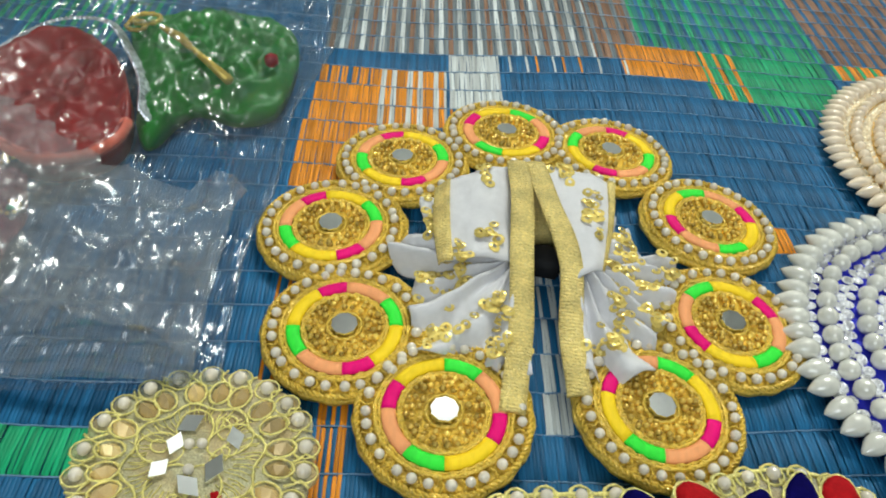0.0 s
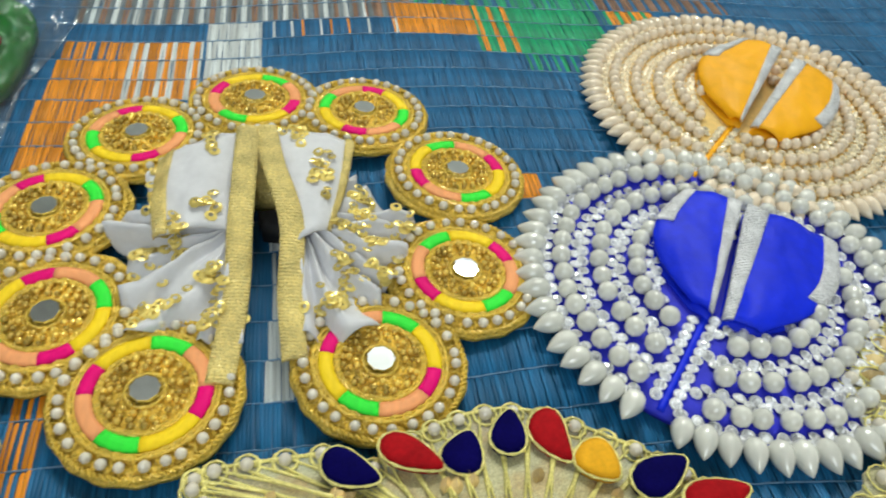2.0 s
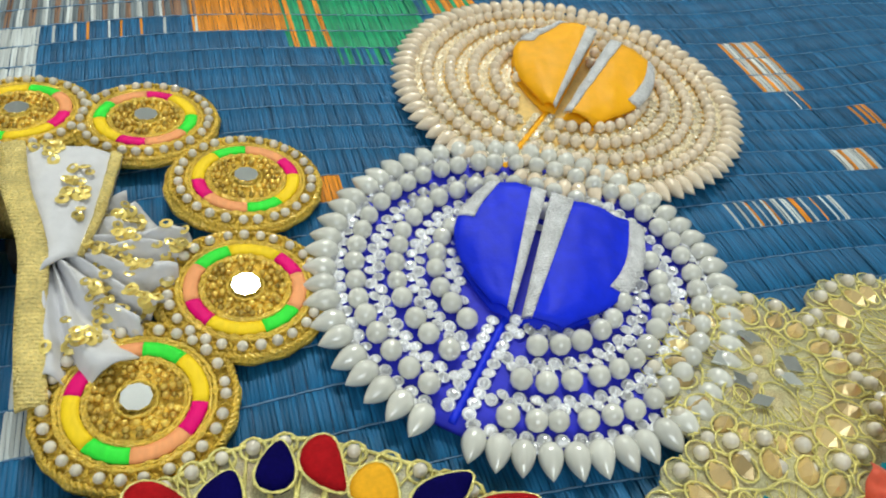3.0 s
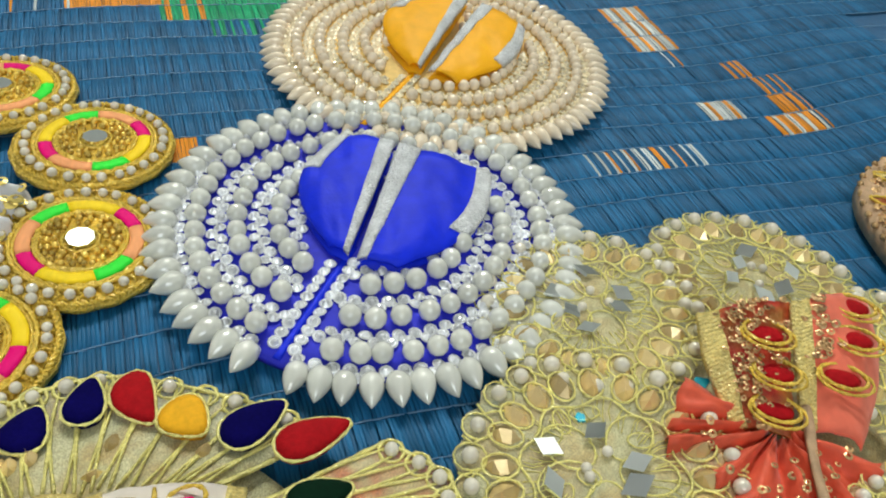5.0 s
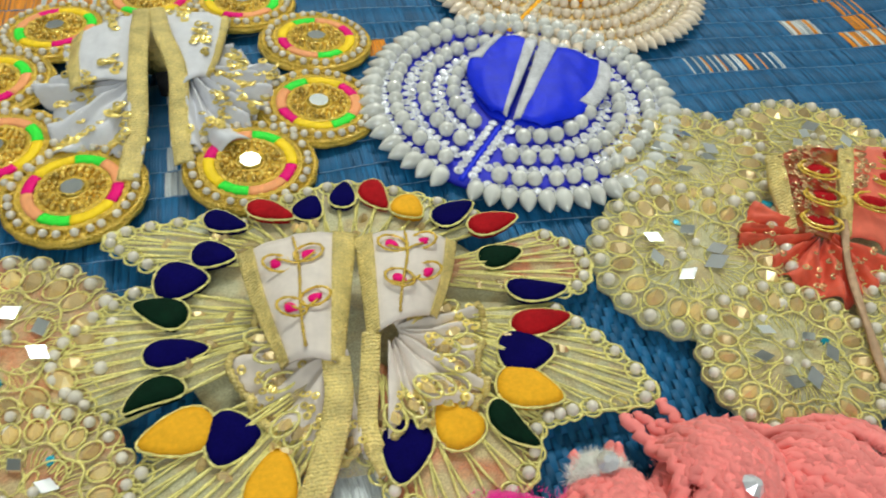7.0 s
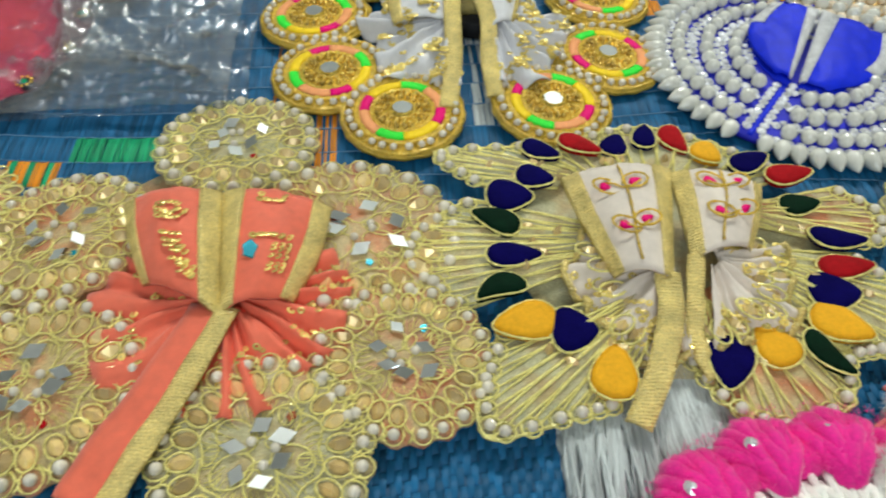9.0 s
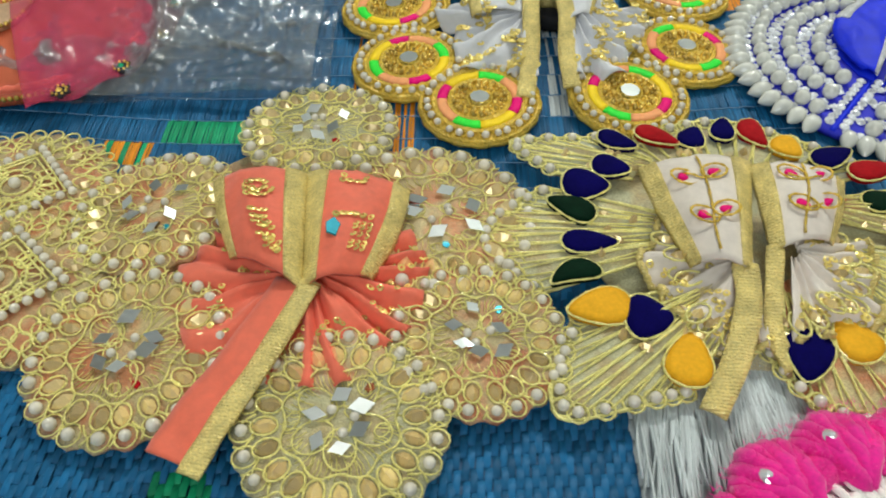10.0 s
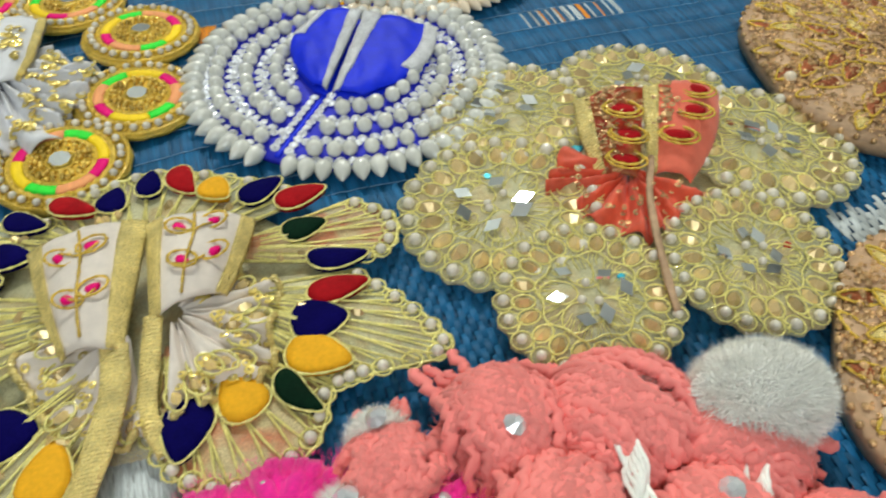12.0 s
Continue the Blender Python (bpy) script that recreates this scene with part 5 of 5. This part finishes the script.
# ---- antique gold dresses at the mat's far side ----
def sequin_dress(name, cx, cy, R, seed, label):
    d = thing(name, cx, cy, label, "doll dress", "doll dresses on the mat")
    rnd = random.Random(seed)
    outline = [(R * (1 + 0.035 * math.sin(5 * a + seed)) * math.cos(a), R * (1 + 0.035 * math.sin(5 * a + seed)) * math.sin(a)) for a in np.linspace(0, math.tau, 72, endpoint=False)]
    part("skirt", mound(outline, 0.0004, 0.006, 0.006, 7, 0.8, 0.0018), M_BROWNBASE, d, "tan net skirt")
    top = lambda r: 0.0062 + 0.006 * max(0.0, 1 - r / R) ** 0.8
    S = []
    for i in range(4200):
        a, r = rnd.uniform(0, math.tau), R * math.sqrt(rnd.random()) * 0.98
        S.append(moved(gem(rnd.uniform(0.0005, 0.0014), 0.0007, 6), r * math.cos(a), r * math.sin(a), top(r) + rnd.uniform(-0.0001, 0.0012), a))
    tagged(part("sequin_work", join(S), M_BROWNSEQ, d, "antique gold sequins", smooth=False), kind="stuff")
    for i in range(22):
        a = math.tau * (i + 0.4 * rnd.random()) / 22
        for q, l in ((0.90, 0.011), (0.74, 0.014), (0.56, 0.013), (0.36, 0.011)):
            r = R * q
            turn = a + rnd.uniform(-0.8, 0.8)
            leaf = part("foil_leaf", mound(teardrop(r * math.cos(a), r * math.sin(a), l, l * 0.42, turn), top(r) - 0.001, 0.0016, 0.0006, 2), rnd.choice((M_COPPER, M_COPPER, M_ZARI, M_BROWNBASE)), d, "copper foil leaf")
            part("cord", tube([(x, y, top(r) + 0.0008) for x, y in teardrop(r * math.cos(a), r * math.sin(a), l * 1.08, l * 0.48, turn, 0, 22)], 0.0005, 5, True, 0.25), M_GOLD, leaf)
    beads = [ball(0.0012, 6, 4, at=(1.0 * p[0], 1.0 * p[1], 0.0062)) for p in outline]
    tagged(part("bead_edge", join(beads), M_BROWNSEQ, d, "bead edging"), kind="stuff")
    for i in range(5):
        a = math.tau * i / 5 + seed
        put(PEARL2, d, "pearl", R * 0.9 * math.cos(a), R * 0.9 * math.sin(a), 0.008, 0.005)


sequin_dress("bronze_dress", 0.3890, 0.1370, 0.0620, 2.0, "antique gold sequined doll dress with copper foil leaves")
sequin_dress("bronze_dress", 0.3370, -0.0045, 0.0580, 4.4, "bronze sequined doll dress with copper leaf embroidery")


# ---- gold lace dress ----
def lace_dress():
    cx, cy = -0.150, 0.045
    d = thing("lace_dress", -0.1432, 0.0399, "gold lace doll dress with square pearl motifs", "doll dress", "doll dresses on the mat", turn=1.0, size=0.985)
    for i, (x, y, R, sq) in enumerate(((-0.1330, 0.0700, 0.0310, 0.6), (-0.1180, 0.0310, 0.0300, 0.55), (-0.1750, 0.0500, 0.0310, 0.5))):
        x, y = x - cx, y - cy
        rnd = random.Random(i)
        o = part("petal", mound([(R * (1 + 0.03 * math.cos(20 * a)) * math.cos(a), R * (1 + 0.03 * math.cos(20 * a)) * math.sin(a)) for a in np.linspace(0, math.tau, 80, endpoint=False)], 0, 0.0016, 0.002, 5, 0.7, 0.0008), M_NETP, d, "gold lace petal")
        o.matrix_basis = pose(x, y, 0.002 + 0.0012 * i, 0, 4, math.degrees(math.atan2(y, x)))
        cords = []
        for r, n, s in ((0.93, 30, 0.085), (0.80, 26, 0.09), (0.67, 20, 0.09)):
            for k in range(n):
                a = math.tau * k / n
                cords.append(tube(ring(r * R * math.cos(a), r * R * math.sin(a), 0.0024 + 0.001 * (1 - r), s * R * 1.3, s * R, a, 11), 0.00042, 4, True, 0.2))
        for h in (0.42, 0.36, 0.2, 0.12):
            cords.append(tube(ring(0, 0, 0.0042, h * R * 1.3, n=4 if h > 0.3 else 12, ang=sq), 0.00055, 4, True))
        for k in range(26):
            a = rnd.uniform(0, 6.28)
            cords.append(tube(ring(R * 0.3 * math.cos(a), R * 0.3 * math.sin(a), 0.0040, R * 0.1, R * 0.06, a, 10), 0.00036, 4, True, 0.2))
        tagged(part("cord", join(cords), M_CORD, o, "looped gold cord lace"), kind="stuff")
        c = ring(0, 0, 0, R * 0.62, n=4, ang=sq)
        for k in range(4):
            for s in range(7):
                px = c[k][0] + (c[(k + 1) % 4][0] - c[k][0]) * s / 7
                py = c[k][1] + (c[(k + 1) % 4][1] - c[k][1]) * s / 7
                put(PEARLG, o, "pearl", px, py, 0.0044, 0.0030)
        put(PEARLG, o, "pearl", 0, 0, 0.0052, 0.0040)
        for k in range(8):
            a = math.tau * k / 8
            put(STONE, o, "golden_stone", R * 0.7 * math.cos(a), R * 0.7 * math.sin(a), 0.0036, 0.0046, a)


lace_dress()


# ---- pink tulle dress ----
def tulle_dress():
    cx, cy, R = -0.1704, 0.1555, 0.0545
    d = thing("tulle_dress", cx, cy, "pink tulle doll dress over a peach skirt with beaded hem", "doll dress", "doll dresses on the mat")
    o = part("skirt", mound([(R * math.cos(a) * (1 + 0.012 * math.sin(9 * a)), R * 0.93 * math.sin(a)) for a in np.linspace(0, math.tau, 72, endpoint=False)], 0.003, 0.004, 0.012, 8, 0.5, 0.0012), M_PEACHSKIRT, d, "peach satin skirt")

    def f(u, v):
        a = -1.1 + 2.85 * u
        r = 0.008 + (R * 1.18 - 0.008) * v
        return (r * math.cos(a), r * math.sin(a) * 0.95, 0.0205 - 0.0125 * v ** 2 + 0.0014 * math.sin(a * 17) * v)
    t = part("tulle", sheet(f, 70, 10, 0.0003), M_TULLE, d, "sheer pink tulle layer")
    for i in range(7):
        x, y, z = f((i + 0.5) / 7, 0.93)
        g = part("flower", mound([(x + 0.0036 * (1 + 0.25 * math.cos(6 * a)) * math.cos(a), y + 0.0036 * (1 + 0.25 * math.cos(6 * a)) * math.sin(a)) for a in np.linspace(0, math.tau, 30, endpoint=False)], z - 0.0004, 0.0006, 0.0004, 2), M_BLACK, t, "dark beaded flower")
        part("bead_ring", join([ball(0.0006, 6, 4, at=(x + 0.0027 * math.cos(math.tau * k / 9), y + 0.0027 * math.sin(math.tau * k / 9), z + 0.0006)) for k in range(9)]), M_BEAD, g, "gold bead ring")
        part("stone", moved(gem(0.0013, 0.0010), x, y, z + 0.0006), M_GREEN if i % 2 else M_BEAD, g, smooth=False)
    hem = [(R * 1.0 * math.cos(a), R * 0.93 * math.sin(a)) for a in np.linspace(0, math.tau, 150, endpoint=False)]
    tagged(part("bead_hem", join([ball(0.00115, 6, 4, at=(x, y, 0.0060)) for x, y in hem]), M_BEAD, d, "gold bead hem"), kind="stuff")
    part("braid", tube([(x * 0.965, y * 0.965, 0.0085) for x, y in hem], 0.0016, 6, True, 0.18), M_CORALCLOTH, d, "coral braid along the hem")
    for x, y, a in ((0.002, -0.012, 0.9), (-0.03, 0.01, 0.7)):
        q = part("paisley", mound(teardrop(x, y, 0.026, 0.016, a, 0.1, 26), 0.0165, 0.0022, 0.001, 3), M_BROWNBASE, d, "beige paisley patch")
        tagged(part("bead_edge", join([ball(0.0009, 6, 4, at=(px, py, 0.0192)) for px, py in teardrop(x, y, 0.027, 0.017, a, 0.1, 40)]), M_BEAD, q, "gold bead outline"), kind="stuff")
        put(PEARL2, q, "pearl", x - 0.003, y - 0.004, 0.0200, 0.004)


tulle_dress()


# ---- the bagged dress ----
def bagged_dress():
    cx, cy = -0.118, 0.238
    d = thing("bagged_dress", -0.1208, 0.2381, "red and green satin doll dress inside a clear bag", "doll dress", "doll dresses on the mat", turn=1.0, size=1.025)
    L = lambda x, y: (x - cx, y - cy)
    red = [L(*p) for p in ((-0.152, 0.238), (-0.150, 0.256), (-0.140, 0.268), (-0.124, 0.262), (-0.108, 0.246), (-0.099, 0.228), (-0.096, 0.212), (-0.102, 0.201), (-0.116, 0.1965), (-0.132, 0.2035), (-0.145, 0.218))]
    red = [p[:2] for p in smooth_path([(*p, 0) for p in red + red[:1]], 88)][:-1]
    part("skirt_lining", mound(red, 0.0006, 0.0115, -0.0055, 26, 0.5, 0.0015, 0.0042), M_REDSATIN, d, "crumpled red satin lining")
    part("hem", tube([(x * 1.0, y * 1.0, 0.0095) for x, y in red[44:80]], 0.0022, 7), M_CORALCLOTH, d, "coral satin hem")
    S = []
    path = [L(-0.156, 0.250), L(-0.146, 0.275), L(-0.128, 0.279), L(-0.113, 0.262), L(-0.101, 0.244), L(-0.094, 0.226)]
    for k in range(5):
        P = smooth_path([(x * (0.96 + 0.035 * k), y * (0.96 + 0.035 * k), 0.010 - 0.0008 * k) for x, y in path], 62)
        S += [moved(gem(0.00095, 0.0008, 7), *p, rz=i) for i, p in enumerate(P)]
    tagged(part("rhinestone_trim", join(S), M_STONE, d, "rows of rhinestones", smooth=False), kind="stuff")
    green = [L(*p) for p in ((-0.125, 0.290), (-0.106, 0.300), (-0.088, 0.306), (-0.070, 0.304), (-0.058, 0.290), (-0.054, 0.268), (-0.055, 0.244), (-0.066, 0.236), (-0.082, 0.238), (-0.089, 0.218), (-0.096, 0.224), (-0.104, 0.246))]
    green = [p[:2] for p in smooth_path([(*p, 0) for p in green + green[:1]], 112)][:-1]
    part("skirt", mound(green, 0.0006, 0.004, 0.0085, 28, 0.6, 0.0015, 0.0050), M_GREENNET, d, "crumpled green organza skirt")
    loops = [tube(ring(*L(-0.1115, 0.2775), 0.0135, 0.0052, 0.0038, 0.4, 18), 0.0009, 5, True, 0.25), tube(ring(*L(-0.113, 0.272), 0.0135, 0.0035, n=16), 0.0009, 5, True, 0.25),
             tube([(*L(-0.104, 0.273), 0.0135), (*L(-0.094, 0.266), 0.0140), (*L(-0.088, 0.260), 0.0140), (*L(-0.071, 0.246), 0.0125)], 0.0015, 6, False, 0.3)]
    part("gold_tassel", join(loops), M_BEAD, d, "gold beaded tassel cord")
    part("red_bead", ball(0.0026, 10, 7, at=(*L(-0.0605, 0.262), 0.0125)), M_REDEMB, d, "red bead")
    b = thing("polythene_bag", -0.1118, 0.22, "clear crumpled polythene bag over a doll dress", "plastic bag", turn=0.9, size=1.02)
    edge = [(-0.0395, 0.36), (-0.0440, 0.29), (-0.0490, 0.2456), (-0.0450, 0.205), (-0.0460, 0.179), (-0.0430, 0.151), (-0.0390, 0.128)]
    P = np.array([p[:2] for p in smooth_path([(*p, 0) for p in edge], 60)])

    def f(u, v, lift=0.0):
        k = min(60, round(v * 60))
        x1, y1 = P[k]
        y1 -= 0.03 * (1 - u) * v ** 3
        x0 = -0.235
        x = x0 + (x1 - x0) * u
        over = math.exp(-(((x + 0.11) / 0.06) ** 2 + ((y1 - 0.250) / 0.062) ** 2) ** 2) * 0.0165
        w = 0.0026 * noise.noise((x * 42, y1 * 42, 2)) + 0.001
        for k, (c1, s1, q) in enumerate(((0.9, 0.43, 24), (0.2, 0.98, 34), (-0.7, 0.71, 46), (0.98, -0.2, 62), (0.6, 0.8, 95), (-0.4, 0.92, 120))):
            a, b = (c1 * x + s1 * y1) * q, (c1 * y1 - s1 * x) * q * 0.3
            w += 0.0066 * (1 - abs(noise.noise((a, b, k * 3.7)))) ** 7 * 24 / q
        rim = min(1.0, (1 - u) * 14, (1 - v) * 14)
        return (x + 0.11, y1 - 0.22, 0.0022 + lift + (over + 0.002 + w) * max(0.12, rim))
    part("upper_film", sheet(f, 230, 230, 0.00012), M_FILM, b, smooth=True)
    part("folded_film", sheet(lambda u, v: f(0.02 + 0.95 * u, 0.53 + 0.05 * math.sin(u * 9) * (1 - v) + 0.46 * v, 0.0012), 160, 110, 0.00012), M_FOLDED, b, "folded lower part of the bag")
    part("seam", tube([np.array(f(1, s)) + (0, 0, 0.0004) for s in np.linspace(0, 1, 60)], 0.0006, 5), M_FILM, b, "heat-sealed seam")


bagged_dress()


# ---- the woven mat ----
TURN = radians(7)


def mat_local(x, y, cx, cy):
    c, s = math.cos(TURN), math.sin(TURN)
    return c * (x - cx) + s * (y - cy), -s * (x - cx) + c * (y - cy)


# blocks of coloured straw: middle, width, depth and the colours that alternate along the row
BLUE, ORANGE, WHITE, GREEN, BROWN, GREY, TEAL = range(7)
BLOCKS = [
    (0.012, 0.296, 0.020, 0.0341, (WHITE,)),
    (-0.012, 0.276, 0.032, 0.0395, (ORANGE, WHITE, ORANGE, ORANGE, WHITE)),
    (-0.035, 0.255, 0.024, 0.0696, (ORANGE,)),
    (-0.024, 0.237, 0.048, 0.0306, (ORANGE, ORANGE, ORANGE, BLUE)),
    (0.092, 0.324, 0.035, 0.0201, (ORANGE,)),
    (0.117, 0.321, 0.020, 0.0385, (ORANGE, GREEN, GREEN)),
    (0.146, 0.325, 0.041, 0.0520, (GREEN,)),
    (0.181, 0.344, 0.026, 0.0155, (ORANGE, ORANGE, GREEN)),
    (0.120, 0.385, 0.084, 0.0969, (GREEN, TEAL, BLUE)),
    (0.192, 0.407, 0.064, 0.1074, (BROWN, BLUE, BROWN)),
    (-0.000, 0.357, 0.116, 0.0955, (WHITE, GREY, BROWN, GREY)),
    (0.069, 0.370, 0.026, 0.0910, (BROWN, BROWN, GREY)),
    (0.048, 0.320, 0.057, 0.0120, (ORANGE, WHITE, BLUE)),
    (0.0430, 0.1870, 0.012, 0.013, (WHITE,)),
    (0.0440, 0.1660, 0.010, 0.008, (WHITE, BLUE)),
    (0.0470, 0.1460, 0.008, 0.018, (WHITE,)),
    (-0.0770, 0.1110, 0.034, 0.0135, (GREEN,)),
    (-0.1040, 0.0940, 0.018, 0.0135, (ORANGE, ORANGE, GREEN)),
    (-0.0100, 0.1180, 0.0018, 0.060, (ORANGE,)),
    (-0.0060, 0.1180, 0.0018, 0.060, (ORANGE,)),
    (-0.0290, 0.1650, 0.0018, 0.060, (ORANGE,)),
    (-0.0350, 0.1650, 0.0018, 0.060, (ORANGE,)),
    (0.1160, 0.2120, 0.020, 0.013, (ORANGE,)),
    (0.3200, 0.2420, 0.016, 0.014, (WHITE, WHITE, WHITE, ORANGE)),
    (0.3520, 0.2490, 0.015, 0.014, (ORANGE,)),
    (0.3490, 0.2270, 0.026, 0.012, (ORANGE, WHITE, ORANGE)),
    (0.3430, 0.2660, 0.010, 0.008, (ORANGE,)),
    (0.2740, 0.2140, 0.048, 0.009, (WHITE, WHITE, ORANGE)),
    (0.2700, 0.2040, 0.026, 0.007, (ORANGE, WHITE)),
    (0.3280, 0.2070, 0.065, 0.0045, (WHITE,)),
    (0.3120, 0.3020, 0.020, 0.042, (WHITE, WHITE, ORANGE)),
    (0.3010, 0.2580, 0.012, 0.005, (WHITE,)),
    (0.3970, 0.2550, 0.060, 0.006, (ORANGE, GREEN)),
    (0.0880, 0.0120, 0.040, 0.050, (WHITE,)),
    (0.1070, 0.0320, 0.016, 0.040, (BROWN, WHITE)),
    (-0.0410, -0.0240, 0.016, 0.018, (GREEN,)),
    (-0.1110, 0.0060, 0.020, 0.014, (ORANGE,)),
    (0.3310, 0.0660, 0.028, 0.016, (WHITE,)),
    (-0.1650, 0.3310, 0.080, 0.090, (GREEN, BLUE)),
]


def straw_colour(x, y, col):
    for cx, cy, w, h, cols in BLOCKS:
        u, v = mat_local(x, y, cx, cy)
        if abs(u) < w / 2 + 0.0012 * math.sin(col * 2.3) and abs(v) < h / 2 + 0.0022 * math.sin(col * 1.7 + cx * 50):
            return cols[col // 2 % len(cols)]
    return BLUE


def sway(u, v):
    """The gentle waves of the mat's rows, and its low swells."""
    return (0.0035 * math.sin(u * 16 + 1.0) + 0.0016 * math.sin(u * 41 + v * 12), 0.0006 * math.sin(u * 21 + v * 9) - 0.0006)


def woven_mat():
    mat = tagged(new("mat"), "blue woven plastic-straw mat with orange, white and green blocks", "mat", kind="structure")
    mat.matrix_basis = pose(0.1, 0.15, 0, 0, 0, 7)
    part("backing", box(-0.75, 0.75, -0.5, 0.75, -0.0055, -0.0026), M_BACK, mat, smooth=False)
    rnd = random.Random(11)
    c, s = math.cos(TURN), math.sin(TURN)
    V, F, I = [], [], []
    single = []

    def straw(u, v0, v1, w, lift, lean, near):
        um, vm = u, (v0 + v1) / 2
        x, y = 0.1 + c * um - s * vm, 0.15 + s * um + c * vm
        k = straw_colour(x, y, round(u / w))
        pts, faces = [], []
        dv, _ = sway(u, vm)
        wob = rnd.uniform(-0.18, 0.18) * w
        for t, h in ((0, 0.5), (0.08, 0.88), (0.5, 1.0), (0.92, 0.88), (1, 0.5)):
            v = v0 + (v1 - v0) * t
            z = -0.0022 + sway(u, v)[1] + lift * h
            for e, drop_z in ((-0.49, 0.00025), (0.0, 0.0), (0.49, 0.00025)):
                pts.append((u + e * w + lean * (t - 0.5) + wob * h, v + dv, z - drop_z))
        for i in range(4):
            for j in range(2):
                a = i * 3 + j
                faces.append((a, a + 1, a + 4, a + 3))
        if near and len(single) < 300:
            single.append((pts, faces, k))
            return
        n = len(V)
        V.extend(pts)
        F.extend([tuple(a + n for a in q) for q in faces])
        I.extend([k] * len(faces))

    # banded rows
    w, pitch, v, row = 0.00105, 0.0131, -0.075, 0
    while v < 0.42:
        n0, n1 = (-270, 330) if v < 0.12 else (-330, 400)
        for i in range(n0, n1):
            u = i * w
            near = 0.0 < v < 0.03 and -0.075 < u < 0.02
            straw(u, v + rnd.uniform(-0.0005, 0.0004), v + pitch + rnd.uniform(-0.0004, 0.0005), w, 0.0013 + rnd.uniform(0, 0.0004), rnd.uniform(-0.0003, 0.0003), near)
        v += pitch
    # basket weave in front: straws that go over and under by turns
    w, pitch = 0.0019, 0.0062
    for i in range(-150, 185):
        for j in range(-24, 1):
            v = -0.079 + j * pitch + (pitch / 2 if i % 2 else 0)
            if v + pitch > -0.0735 and v > -0.0765:
                continue
            straw(i * w, v, v + pitch * 1.04, w * 1.04, 0.0017, 0.0006, False)
    me = bpy.data.meshes.new("straws")
    me.from_pydata(V, [], F)
    cols = (M_BLUE, M_ORANGE, M_WHITE, M_GREEN, M_BROWN, M_GREY, M_TEALSTRAW)
    for m in cols:
        me.materials.append(m)
    me.polygons.foreach_set("material_index", I)
    me.polygons.foreach_set("use_smooth", [True] * len(F))
    ob = new("straws", me)
    ob.parent = mat
    tagged(ob, "flat glossy plastic straws", kind="stuff")
    threads, v = [], -0.075
    while v < 0.42:
        threads.append(tube([(u, v + sway(u, v)[0], -0.0013 + sway(u, v)[1] + 0.0002 * math.sin(u * 900)) for u in np.linspace(-0.34, 0.42, 240)], 0.00026, 4))
        v += 0.0131
    tagged(part("weft_thread", join(threads), M_THREAD, mat, "thin pale binding threads"), kind="stuff")
    fringe = []
    for i in range(460):
        u, v, l = rnd.uniform(-0.044, 0.010), rnd.uniform(-0.135, -0.108), rnd.uniform(0.02, 0.055)
        fringe.append(tube([(u + 0.006 * s * (u + 0.02) / 0.03 + 0.0012 * math.sin(5 * s + i), v - l * s + 0.01, 0.0002 + 0.0009 * math.sin(math.pi * s)) for s in np.linspace(0, 1, 8)], 0.0004, 4))
    tagged(part("loose_fringe", join(fringe), M_WHITE, mat, "frayed white plastic strands"), kind="stuff")
    for pts, faces, k in single:
        part("straw", (pts, faces), cols[k], mat)


woven_mat()
